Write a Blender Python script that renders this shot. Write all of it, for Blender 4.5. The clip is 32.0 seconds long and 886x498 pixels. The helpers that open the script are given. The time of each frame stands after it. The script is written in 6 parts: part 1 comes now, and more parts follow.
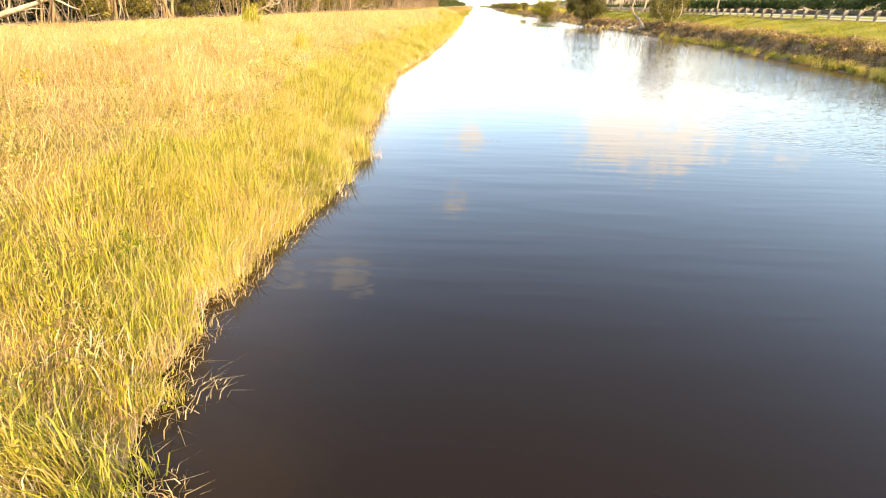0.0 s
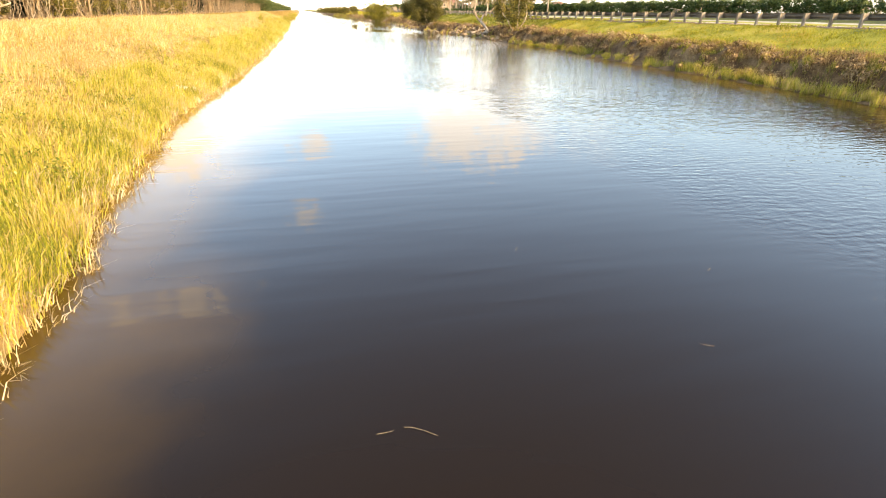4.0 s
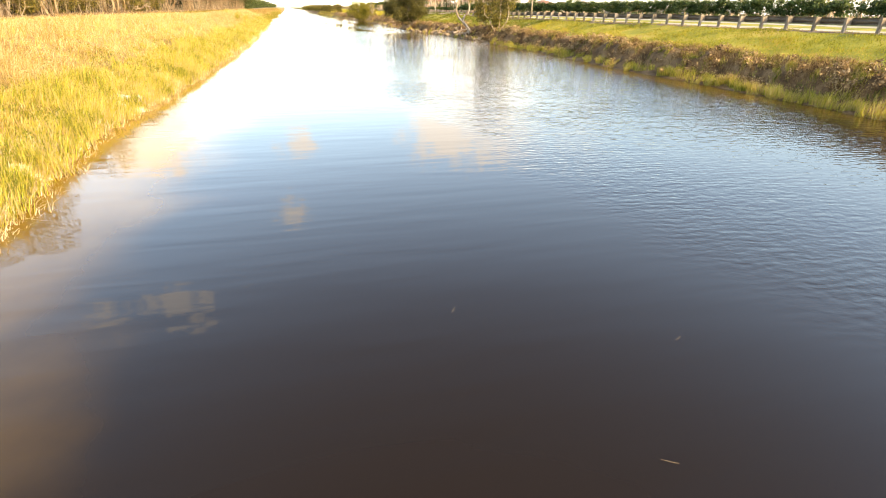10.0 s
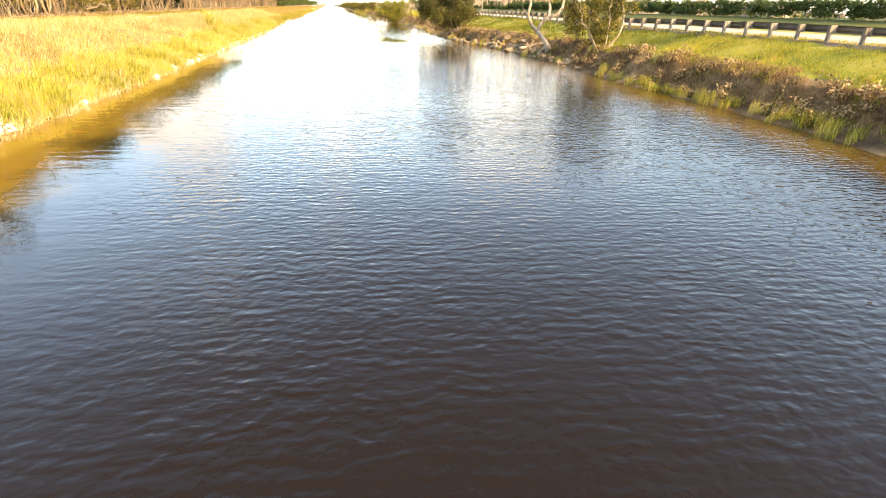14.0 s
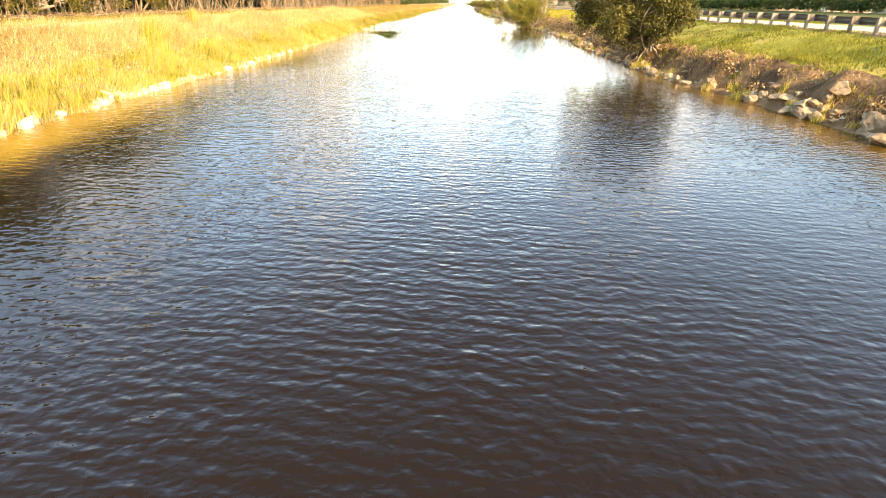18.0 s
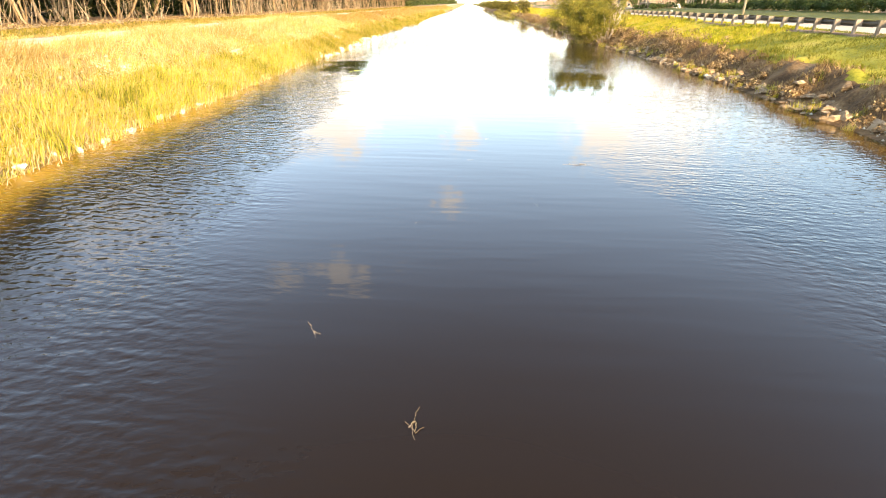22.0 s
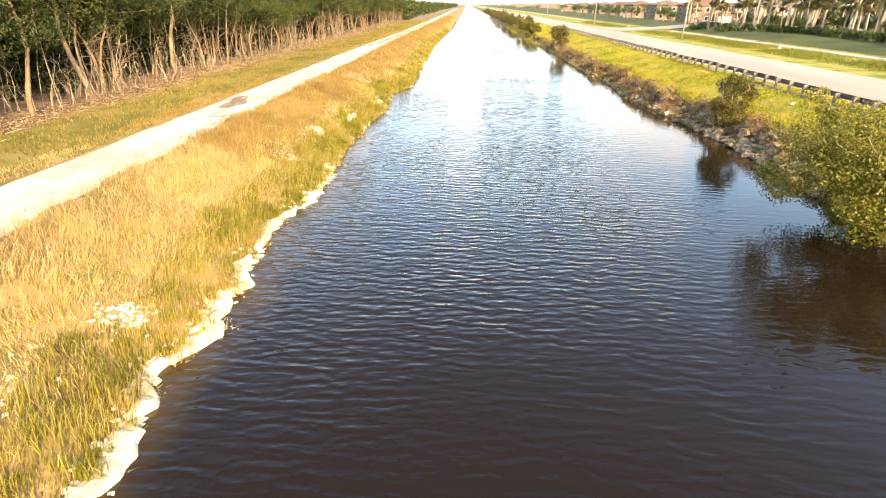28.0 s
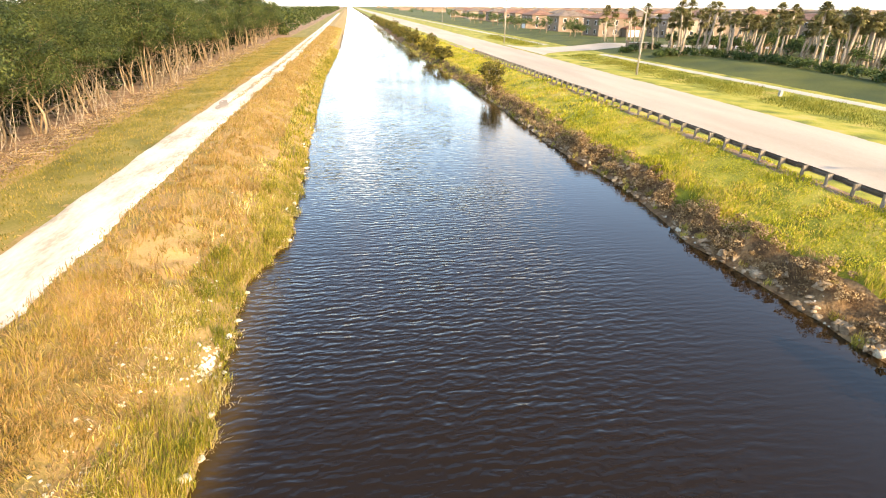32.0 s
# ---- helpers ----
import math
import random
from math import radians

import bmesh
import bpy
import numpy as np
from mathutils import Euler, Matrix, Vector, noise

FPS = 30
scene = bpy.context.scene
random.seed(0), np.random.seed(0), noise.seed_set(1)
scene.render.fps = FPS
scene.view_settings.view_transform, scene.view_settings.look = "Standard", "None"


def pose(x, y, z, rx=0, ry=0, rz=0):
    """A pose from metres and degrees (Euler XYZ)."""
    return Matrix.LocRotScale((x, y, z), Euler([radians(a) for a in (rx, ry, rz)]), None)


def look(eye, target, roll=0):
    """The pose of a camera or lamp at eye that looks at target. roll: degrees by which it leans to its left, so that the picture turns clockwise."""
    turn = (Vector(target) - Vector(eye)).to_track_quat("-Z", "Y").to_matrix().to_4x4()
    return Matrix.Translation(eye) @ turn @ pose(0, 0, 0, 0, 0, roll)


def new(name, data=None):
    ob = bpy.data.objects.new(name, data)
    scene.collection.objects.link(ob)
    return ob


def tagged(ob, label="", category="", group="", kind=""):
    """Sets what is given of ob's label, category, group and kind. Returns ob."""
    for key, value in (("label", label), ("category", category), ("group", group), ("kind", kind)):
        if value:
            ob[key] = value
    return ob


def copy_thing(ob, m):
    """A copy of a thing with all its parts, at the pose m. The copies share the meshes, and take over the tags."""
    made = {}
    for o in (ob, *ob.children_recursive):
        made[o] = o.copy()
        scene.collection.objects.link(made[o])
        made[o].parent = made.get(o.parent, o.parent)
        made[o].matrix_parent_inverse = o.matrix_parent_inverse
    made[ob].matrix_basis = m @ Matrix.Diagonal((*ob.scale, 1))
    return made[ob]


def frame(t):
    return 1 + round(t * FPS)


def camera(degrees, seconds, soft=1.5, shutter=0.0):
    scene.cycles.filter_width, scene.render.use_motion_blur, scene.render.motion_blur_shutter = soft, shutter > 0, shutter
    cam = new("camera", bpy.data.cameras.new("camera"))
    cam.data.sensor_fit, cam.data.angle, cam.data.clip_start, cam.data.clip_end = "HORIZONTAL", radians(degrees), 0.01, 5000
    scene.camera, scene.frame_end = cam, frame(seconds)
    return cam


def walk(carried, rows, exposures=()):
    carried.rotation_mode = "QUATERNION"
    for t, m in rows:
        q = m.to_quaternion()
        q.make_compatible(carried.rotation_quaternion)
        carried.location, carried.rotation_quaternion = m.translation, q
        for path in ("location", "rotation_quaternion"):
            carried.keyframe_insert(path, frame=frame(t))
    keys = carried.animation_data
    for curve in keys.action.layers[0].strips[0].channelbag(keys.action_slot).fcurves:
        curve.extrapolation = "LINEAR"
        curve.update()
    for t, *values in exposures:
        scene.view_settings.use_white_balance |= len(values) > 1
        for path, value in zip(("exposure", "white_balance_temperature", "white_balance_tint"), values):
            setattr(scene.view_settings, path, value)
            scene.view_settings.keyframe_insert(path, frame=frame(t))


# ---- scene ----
cam = camera(82.1, 32.0, soft=1.1)
METRES, EYE, TILT, LEAN, TURN = 160.0, 2.85, -25.65, -0.9, 3.0
ROWS = [
    (0.0, 0.0, 0.0, 0.0, -0.0, 0.0, 0.0),
    (0.5, 0.0001, 0.0157, 0.0072, -1.38, -0.04, 0.67),
    (1.0, 0.002, 0.0316, 0.0149, -7.16, -0.28, 3.54),
    (1.5, 0.0036, 0.0433, 0.0215, -10.89, -0.38, 5.31),
    (2.0, 0.0035, 0.0463, 0.0238, -13.34, -0.52, 6.43),
    (2.5, 0.0033, 0.0481, 0.0247, -14.73, -0.57, 7.07),
    (3.0, 0.0035, 0.0502, 0.0249, -15.22, -0.58, 7.3),
    (3.5, 0.0037, 0.0516, 0.0245, -15.52, -0.6, 7.39),
    (5.5, 0.0043, 0.051, 0.0225, -16.21, -0.72, 7.59),
    (6.0, 0.0044, 0.0504, 0.0224, -16.29, -0.77, 7.61),
    (6.5, 0.0047, 0.05, 0.0223, -16.43, -0.84, 7.64),
    (7.0, 0.0051, 0.0492, 0.0224, -16.54, -0.9, 7.67),
    (7.5, 0.0049, 0.0494, 0.0225, -16.74, -1.01, 7.66),
    (8.0, 0.0068, 0.0503, 0.0236, -16.71, -1.19, 7.52),
    (8.5, 0.0073, 0.0513, 0.0241, -16.77, -1.06, 7.63),
    (9.0, 0.0076, 0.052, 0.0245, -16.89, -1.02, 7.67),
    (9.5, 0.0087, 0.0532, 0.0253, -17.03, -0.97, 7.77),
    (10.0, 0.0103, 0.0567, 0.0273, -17.08, -0.98, 7.75),
    (10.5, 0.0128, 0.0642, 0.0313, -17.19, -1.04, 7.75),
    (11.0, 0.0167, 0.0749, 0.0366, -17.24, -1.05, 7.78),
    (11.5, 0.0212, 0.0894, 0.0437, -17.27, -1.07, 7.83),
    (12.0, 0.0266, 0.1073, 0.0526, -17.32, -1.13, 7.84),
    (12.5, 0.0321, 0.1259, 0.0618, -17.4, -1.25, 7.84),
    (13.0, 0.0372, 0.1446, 0.0709, -15.99, -1.04, 7.12),
    (13.5, 0.0418, 0.1639, 0.0804, -14.16, -0.83, 6.22),
    (15.5, 0.0673, 0.2473, 0.1206, -10.54, -0.57, 4.85),
    (16.0, 0.073, 0.2674, 0.13, -5.08, -0.26, 2.36),
    (16.5, 0.0761, 0.2877, 0.1395, -2.84, -0.19, 1.17),
    (17.0, 0.0758, 0.3091, 0.1495, -2.26, -0.19, 0.74),
    (17.5, 0.0762, 0.3301, 0.1588, -1.72, -0.21, 0.51),
    (18.0, 0.0773, 0.351, 0.1692, -1.28, -0.26, 0.32),
    (18.5, 0.078, 0.3723, 0.1799, -0.97, -0.23, 0.18),
    (19.0, 0.078, 0.3926, 0.1912, -0.83, -0.2, 0.11),
    (19.5, 0.0774, 0.4119, 0.1999, -0.76, -0.04, 0.11),
    (20.0, 0.0768, 0.433, 0.2098, -0.71, -0.11, 0.13),
    (20.5, 0.0768, 0.4537, 0.2202, -0.55, -0.1, 0.25),
    (21.0, 0.0766, 0.4742, 0.2299, -0.55, -0.15, 0.23),
    (21.5, 0.0765, 0.4943, 0.2396, -0.49, -0.2, 0.25),
    (22.0, 0.0762, 0.5151, 0.2497, -0.42, -0.2, 0.29),
    (22.5, 0.0763, 0.532, 0.2581, -0.39, 0.05, 0.36),
    (23.0, 0.076, 0.5409, 0.2634, -0.37, 0.04, 0.41),
    (23.5, 0.0757, 0.5523, 0.2689, -0.32, 0.05, 0.41),
    (24.0, 0.0756, 0.5679, 0.2767, -0.33, 0.05, 0.44),
    (24.5, 0.0755, 0.5859, 0.2873, -0.33, 0.12, 0.49),
    (25.0, 0.0755, 0.6029, 0.2988, -0.28, 0.08, 0.55),
    (25.5, 0.0752, 0.6199, 0.3109, -0.28, 0.1, 0.57),
    (27.5, 0.0703, 0.6889, 0.3602, -0.33, -0.13, 0.59),
    (28.0, 0.0691, 0.7076, 0.3712, -0.32, -0.11, 0.68),
    (28.5, 0.0686, 0.727, 0.3805, -7.98, -0.5, 4.32),
    (29.0, 0.0694, 0.7477, 0.3899, -10.56, -0.8, 5.55),
    (29.5, 0.0694, 0.7677, 0.3999, -10.92, -0.85, 5.65),
    (30.0, 0.0694, 0.7868, 0.4136, -11.04, -0.82, 5.68),
    (30.5, 0.069, 0.8041, 0.4289, -11.09, -0.76, 5.7),
    (31.0, 0.0692, 0.8212, 0.4441, -11.13, -0.7, 5.8),
    (31.5, 0.0689, 0.8409, 0.4559, -11.16, -0.73, 5.83),
    (32.0, 0.0679, 0.8596, 0.4661, -11.16, -0.61, 5.84),
]
walk(cam, [(t, pose(0, 0, EYE, TILT, LEAN, TURN) @ pose(METRES * x, METRES * y, METRES * z, 90 + pitch, roll, yaw)) for t, x, y, z, yaw, pitch, roll in ROWS],
     [(0.0, 2.35, 7400, 10), (5.0, 2.28, 7600, 10), (9.0, 2.3, 7650, 10), (13.0, 2.45, 7700, 10), (21.0, 2.57, 7600, 10), (26.0, 2.62, 7600, 10), (29.0, 2.34, 7000, 10), (32.0, 2.33, 7000, 10)])

# ---- world, sun, exposure ----
SUN_EL, SUN_AZ = radians(24), radians(150)
world = bpy.data.worlds.new("world")
scene.world = world
world.use_nodes = True


def link_nodes(tree, pairs):
    for a, b in pairs:
        tree.links.new(a, b)


def build_sky():
    nt = world.node_tree
    nt.nodes.clear()
    N = nt.nodes.new
    out, bg, sky = N("ShaderNodeOutputWorld"), N("ShaderNodeBackground"), N("ShaderNodeTexSky")
    sky.sky_type, sky.sun_disc, sky.sun_elevation, sky.sun_rotation = "NISHITA", False, SUN_EL, SUN_AZ
    sky.altitude, sky.air_density, sky.dust_density, sky.ozone_density = 0, 1.0, 0.8, 1.6
    tc, sep = N("ShaderNodeTexCoord"), N("ShaderNodeSeparateXYZ")
    # clouds lie on a flat deck: the view direction is divided by its height
    add, dx, dy, comb = N("ShaderNodeMath"), N("ShaderNodeMath"), N("ShaderNodeMath"), N("ShaderNodeCombineXYZ")
    add.operation, add.inputs[1].default_value = "ADD", 0.12
    ab = N("ShaderNodeMath")
    ab.operation = "ABSOLUTE"
    dx.operation = dy.operation = "DIVIDE"
    noise1 = N("ShaderNodeTexNoise")
    noise1.inputs["Scale"].default_value, noise1.inputs["Detail"].default_value = 1.15, 7.0
    noise1.inputs["Roughness"].default_value, noise1.inputs["Distortion"].default_value = 0.55, 0.15
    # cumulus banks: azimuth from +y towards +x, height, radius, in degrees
    thinned = N("ShaderNodeMath")
    thinned.operation, thinned.inputs[1].default_value, thinned.inputs[2].default_value = "MULTIPLY_ADD", 0.12, 0.24
    nt.links.new(noise1.outputs["Fac"], thinned.inputs[0])
    total = thinned.outputs[0]
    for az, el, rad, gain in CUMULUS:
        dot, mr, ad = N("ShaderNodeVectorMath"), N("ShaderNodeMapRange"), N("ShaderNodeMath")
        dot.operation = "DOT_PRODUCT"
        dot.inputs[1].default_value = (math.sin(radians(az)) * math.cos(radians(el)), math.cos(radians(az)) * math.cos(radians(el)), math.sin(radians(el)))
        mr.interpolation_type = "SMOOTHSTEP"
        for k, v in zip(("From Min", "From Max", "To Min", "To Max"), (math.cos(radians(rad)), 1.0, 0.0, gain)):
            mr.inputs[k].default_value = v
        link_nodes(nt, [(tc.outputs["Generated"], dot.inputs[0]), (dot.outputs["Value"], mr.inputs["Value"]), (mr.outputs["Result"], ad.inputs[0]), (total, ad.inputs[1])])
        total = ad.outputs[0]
    squash, noise2, ragged = N("ShaderNodeMapping"), N("ShaderNodeTexNoise"), N("ShaderNodeMath")
    squash.inputs["Scale"].default_value = (1, 1, 2.2)
    noise2.inputs["Scale"].default_value, noise2.inputs["Detail"].default_value, noise2.inputs["Roughness"].default_value = 30.0, 6.0, 0.7
    ragged.operation, ragged.inputs[1].default_value = "MULTIPLY_ADD", 1.7
    off = N("ShaderNodeMath")
    off.operation, off.inputs[1].default_value = "SUBTRACT", 0.5
    link_nodes(nt, [(tc.outputs["Generated"], squash.inputs[0]), (squash.outputs[0], noise2.inputs["Vector"]), (noise2.outputs["Fac"], off.inputs[0]), (off.outputs[0], ragged.inputs[0]), (total, ragged.inputs[2])])
    total = ragged.outputs[0]
    ramp = N("ShaderNodeValToRGB")
    ramp.color_ramp.elements[0].position, ramp.color_ramp.elements[1].position = 0.6, 0.84
    haze = N("ShaderNodeValToRGB")
    marks = ((0.0, 0.97), (0.05, 0.7), (0.09, 0.3), (0.14, 0.08), (0.22, 0.02), (0.5, 0.0))
    while len(haze.color_ramp.elements) < len(marks):
        haze.color_ramp.elements.new(0.5)
    for e, (z, v) in zip(haze.color_ramp.elements, marks):
        e.position, e.color = z, (v, v, v, 1)
    depth, gain, scaled = N("ShaderNodeValToRGB"), N("ShaderNodeMath"), N("ShaderNodeVectorMath")
    marks = ((0.0, 1.0), (0.15, 0.9), (0.26, 1.02), (0.42, 1.04), (0.6, 0.8), (0.85, 0.5))
    while len(depth.color_ramp.elements) < len(marks):
        depth.color_ramp.elements.new(0.5)
    for e, (z, v) in zip(depth.color_ramp.elements, marks):
        e.position, e.color = z, (v / 1.5, v / 1.5, v / 1.5, 1)
    pale = N("ShaderNodeHueSaturation")
    pale.inputs["Saturation"].default_value = 0.96
    gain.operation, gain.inputs[1].default_value, scaled.operation = "MULTIPLY", 1.5, "SCALE"
    link_nodes(nt, [(ab.outputs[0], depth.inputs[0]), (depth.outputs["Color"], gain.inputs[0]), (gain.outputs[0], scaled.inputs["Scale"]), (sky.outputs["Color"], pale.inputs["Color"]), (pale.outputs["Color"], scaled.inputs[0])])
    fade, thin = N("ShaderNodeMapRange"), N("ShaderNodeMath")
    for k, v in zip(("From Min", "From Max", "To Min", "To Max"), (0.3, 0.6, 0.9, 0.22)):
        fade.inputs[k].default_value = v
    thin.operation = "MULTIPLY"
    link_nodes(nt, [(ab.outputs[0], fade.inputs["Value"]), (fade.outputs["Result"], thin.inputs[0]), (ramp.outputs["Color"], thin.inputs[1])])
    mixer, veil = N("ShaderNodeMix"), N("ShaderNodeMix")
    mixer.data_type = veil.data_type = "RGBA"
    mixer.inputs["B"].default_value = (PUFF * 1.0, PUFF * 0.95, PUFF * 0.91, 1)
    # the bank of haze is brightest ahead along the canal
    ahead, bank, hazed = N("ShaderNodeVectorMath"), N("ShaderNodeMapRange"), N("ShaderNodeVectorMath")
    ahead.operation, ahead.inputs[1].default_value, hazed.operation, bank.interpolation_type = "DOT_PRODUCT", (-0.1, 0.995, 0), "SCALE", "SMOOTHSTEP"
    hazed.inputs[0].default_value = (CLOUD * 1.0, CLOUD * 0.94, CLOUD * 0.86)
    for k, v in zip(("From Min", "From Max", "To Min", "To Max"), (0.76, 0.97, 0.36, 1.0)):
        bank.inputs[k].default_value = v
    link_nodes(nt, [(tc.outputs["Generated"], ahead.inputs[0]), (ahead.outputs["Value"], bank.inputs["Value"]), (bank.outputs["Result"], hazed.inputs["Scale"]), (hazed.outputs[0], veil.inputs["B"])])
    link_nodes(nt, [(tc.outputs["Generated"], sep.inputs[0]), (sep.outputs["Z"], ab.inputs[0]), (ab.outputs[0], add.inputs[0]),
                    (sep.outputs["X"], dx.inputs[0]), (sep.outputs["Y"], dy.inputs[0]), (add.outputs[0], dx.inputs[1]), (add.outputs[0], dy.inputs[1]),
                    (dx.outputs[0], comb.inputs[0]), (dy.outputs[0], comb.inputs[1]), (comb.outputs[0], noise1.inputs["Vector"]),
                    (total, ramp.inputs[0]), (ab.outputs[0], haze.inputs[0]),
                    (thin.outputs[0], mixer.inputs["Factor"]), (haze.outputs["Color"], veil.inputs["Factor"]),
                    (scaled.outputs[0], mixer.inputs["A"]), (mixer.outputs["Result"], veil.inputs["A"]), (veil.outputs["Result"], bg.inputs["Color"]), (bg.outputs[0], out.inputs[0])])
    bg.inputs["Strength"].default_value = SKY


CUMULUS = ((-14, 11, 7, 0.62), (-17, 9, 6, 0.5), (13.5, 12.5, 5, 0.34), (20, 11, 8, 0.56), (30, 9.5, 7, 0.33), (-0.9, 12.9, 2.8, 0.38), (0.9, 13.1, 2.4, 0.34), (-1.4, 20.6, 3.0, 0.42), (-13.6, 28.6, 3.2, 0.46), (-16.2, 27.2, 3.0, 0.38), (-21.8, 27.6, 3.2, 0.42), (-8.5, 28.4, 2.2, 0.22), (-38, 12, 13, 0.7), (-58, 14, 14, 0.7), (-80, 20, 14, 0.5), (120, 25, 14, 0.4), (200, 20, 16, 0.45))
SKY, CLOUD, PUFF = 0.15, 6.2, 4.2
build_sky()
sun_data = bpy.data.lights.new("sun", "SUN")
sun_data.energy, sun_data.angle, sun_data.color = 2.05, radians(0.6), (1.0, 0.77, 0.47)
sun = new("sun", sun_data)
SUN_DIR = Vector((math.sin(SUN_AZ) * math.cos(SUN_EL), math.cos(SUN_AZ) * math.cos(SUN_EL), math.sin(SUN_EL)))
sun.matrix_world = look(SUN_DIR * 100, (0, 0, 0))


# ---- materials ----
def material(name, colors, scale=3.0, rough=0.8, fine=40.0, bump=0.3, bump_scale=None, island=0.0, metal=0.0, spec=0.3, thin=0.0, stretch=(1, 1, 1), bump_dist=0.02):
    """A surface whose colours mix by noise at two scales; island: how much each separate piece varies."""
    m = bpy.data.materials.new(name)
    m.use_nodes = True
    nt = m.node_tree
    N = nt.nodes.new
    p = nt.nodes["Principled BSDF"]
    p.inputs["Roughness"].default_value, p.inputs["Metallic"].default_value = rough, metal
    p.inputs["Specular IOR Level"].default_value = spec
    geo, mp = N("ShaderNodeNewGeometry"), N("ShaderNodeMapping")
    mp.inputs["Scale"].default_value = stretch
    big, small, ramp = N("ShaderNodeTexNoise"), N("ShaderNodeTexNoise"), N("ShaderNodeValToRGB")
    big.inputs["Scale"].default_value, big.inputs["Detail"].default_value = scale, 5.0
    small.inputs["Scale"].default_value, small.inputs["Detail"].default_value = fine, 4.0
    n = len(colors)
    els = ramp.color_ramp.elements
    while len(els) < n:
        els.new(0.5)
    for i, c in enumerate(colors):
        els[i].position = 0.5 if n == 1 else 0.3 + 0.4 * i / (n - 1)
        els[i].color = (*c, 1)
    f1 = N("ShaderNodeMath")
    f1.operation = "MULTIPLY_ADD"
    f1.inputs[1].default_value, f1.inputs[2].default_value = 0.45, -0.225
    f2 = N("ShaderNodeMath")
    f2.operation = "ADD"
    links = [(geo.outputs["Position"], mp.inputs[0]), (mp.outputs[0], big.inputs["Vector"]), (mp.outputs[0], small.inputs["Vector"]),
             (small.outputs["Fac"], f1.inputs[0]), (f1.outputs[0], f2.inputs[0]), (big.outputs["Fac"], f2.inputs[1])]
    last = f2.outputs[0]
    if island:
        f3 = N("ShaderNodeMath")
        f3.operation = "MULTIPLY_ADD"
        f3.inputs[1].default_value, f3.inputs[2].default_value = island, -island / 2
        f4 = N("ShaderNodeMath")
        f4.operation = "ADD"
        links += [(geo.outputs["Random Per Island"], f3.inputs[0]), (f3.outputs[0], f4.inputs[0]), (last, f4.inputs[1])]
        last = f4.outputs[0]
    links += [(last, ramp.inputs[0]), (ramp.outputs[0], p.inputs["Base Color"])]
    if bump:
        b = N("ShaderNodeBump")
        b.inputs["Strength"].default_value, b.inputs["Distance"].default_value = bump, bump_dist
        links += [(small.outputs["Fac"], b.inputs["Height"]), (b.outputs[0], p.inputs["Normal"])]
    if thin:
        # leaves and blades let light through
        out = nt.nodes["Material Output"]
        tr, mixs = N("ShaderNodeBsdfTranslucent"), N("ShaderNodeMixShader")
        mixs.inputs[0].default_value = thin
        links += [(ramp.outputs[0], tr.inputs["Color"]), (p.outputs[0], mixs.inputs[1]), (tr.outputs[0], mixs.inputs[2]), (mixs.outputs[0], out.inputs[0])]
    link_nodes(nt, links)
    return m


M_LEFT = material("dry_meadow_soil", [(0.16, 0.12, 0.03), (0.28, 0.19, 0.06), (0.36, 0.23, 0.1), (0.24, 0.18, 0.045)], 0.35, 0.95, 9, 0.5, bump_dist=0.08)
M_LITTER = material("leaf_litter_soil", [(0.14, 0.08, 0.045), (0.27, 0.165, 0.095), (0.38, 0.25, 0.16)], 0.8, 0.95, 12, 0.8, bump_dist=0.06)
M_LAWN = material("lawn_soil", [(0.1, 0.115, 0.01), (0.22, 0.215, 0.016), (0.34, 0.3, 0.032), (0.42, 0.31, 0.085)], 0.4, 0.9, 14, 0.6, bump_dist=0.05)
M_MOWN = material("mown_turf", [(0.04, 0.052, 0.006), (0.072, 0.08, 0.008), (0.115, 0.11, 0.014)], 0.12, 0.9, 10, 0.5, bump_dist=0.05)
M_BANK = material("eroded_bank_soil", [(0.08, 0.045, 0.02), (0.19, 0.11, 0.048), (0.32, 0.2, 0.095)], 1.2, 0.95, 11, 1.0, bump_dist=0.1)
M_BED = material("canal_mud", [(0.08, 0.05, 0.02), (0.14, 0.09, 0.04)], 0.8, 0.9, 8, 0.3)
M_PATH = material("limestone_track", [(0.4, 0.33, 0.24), (0.6, 0.53, 0.42), (0.72, 0.66, 0.55)], 0.7, 0.95, 6, 0.5, bump_dist=0.04, stretch=(1, 0.35, 1))
M_ROAD = material("old_asphalt", [(0.36, 0.285, 0.21), (0.42, 0.338, 0.255), (0.47, 0.385, 0.295)], 0.25, 0.85, 25, 0.2, stretch=(1, 0.15, 1))
M_CONC = material("pavement_concrete", [(0.38, 0.34, 0.27), (0.48, 0.44, 0.36)], 0.4, 0.9, 12, 0.15)
M_GRASS = material("dry_grass", [(0.26, 0.21, 0.035), (0.54, 0.43, 0.08), (0.72, 0.55, 0.17), (0.72, 0.5, 0.24), (0.78, 0.62, 0.33), (0.52, 0.44, 0.08)], 0.45, 0.75, 2.5, 0, island=0.6, thin=0.45)
M_PEACH = material("feathery_seed_grass", [(0.4, 0.28, 0.08), (0.62, 0.42, 0.16), (0.74, 0.53, 0.26), (0.8, 0.62, 0.36), (0.56, 0.45, 0.12)], 0.35, 0.8, 2.2, 0, island=0.55, thin=0.45)
M_HERB = material("leafy_herbs", [(0.12, 0.15, 0.015), (0.3, 0.28, 0.03), (0.5, 0.4, 0.07), (0.62, 0.46, 0.17)], 0.5, 0.7, 3.0, 0, island=0.55, thin=0.4)
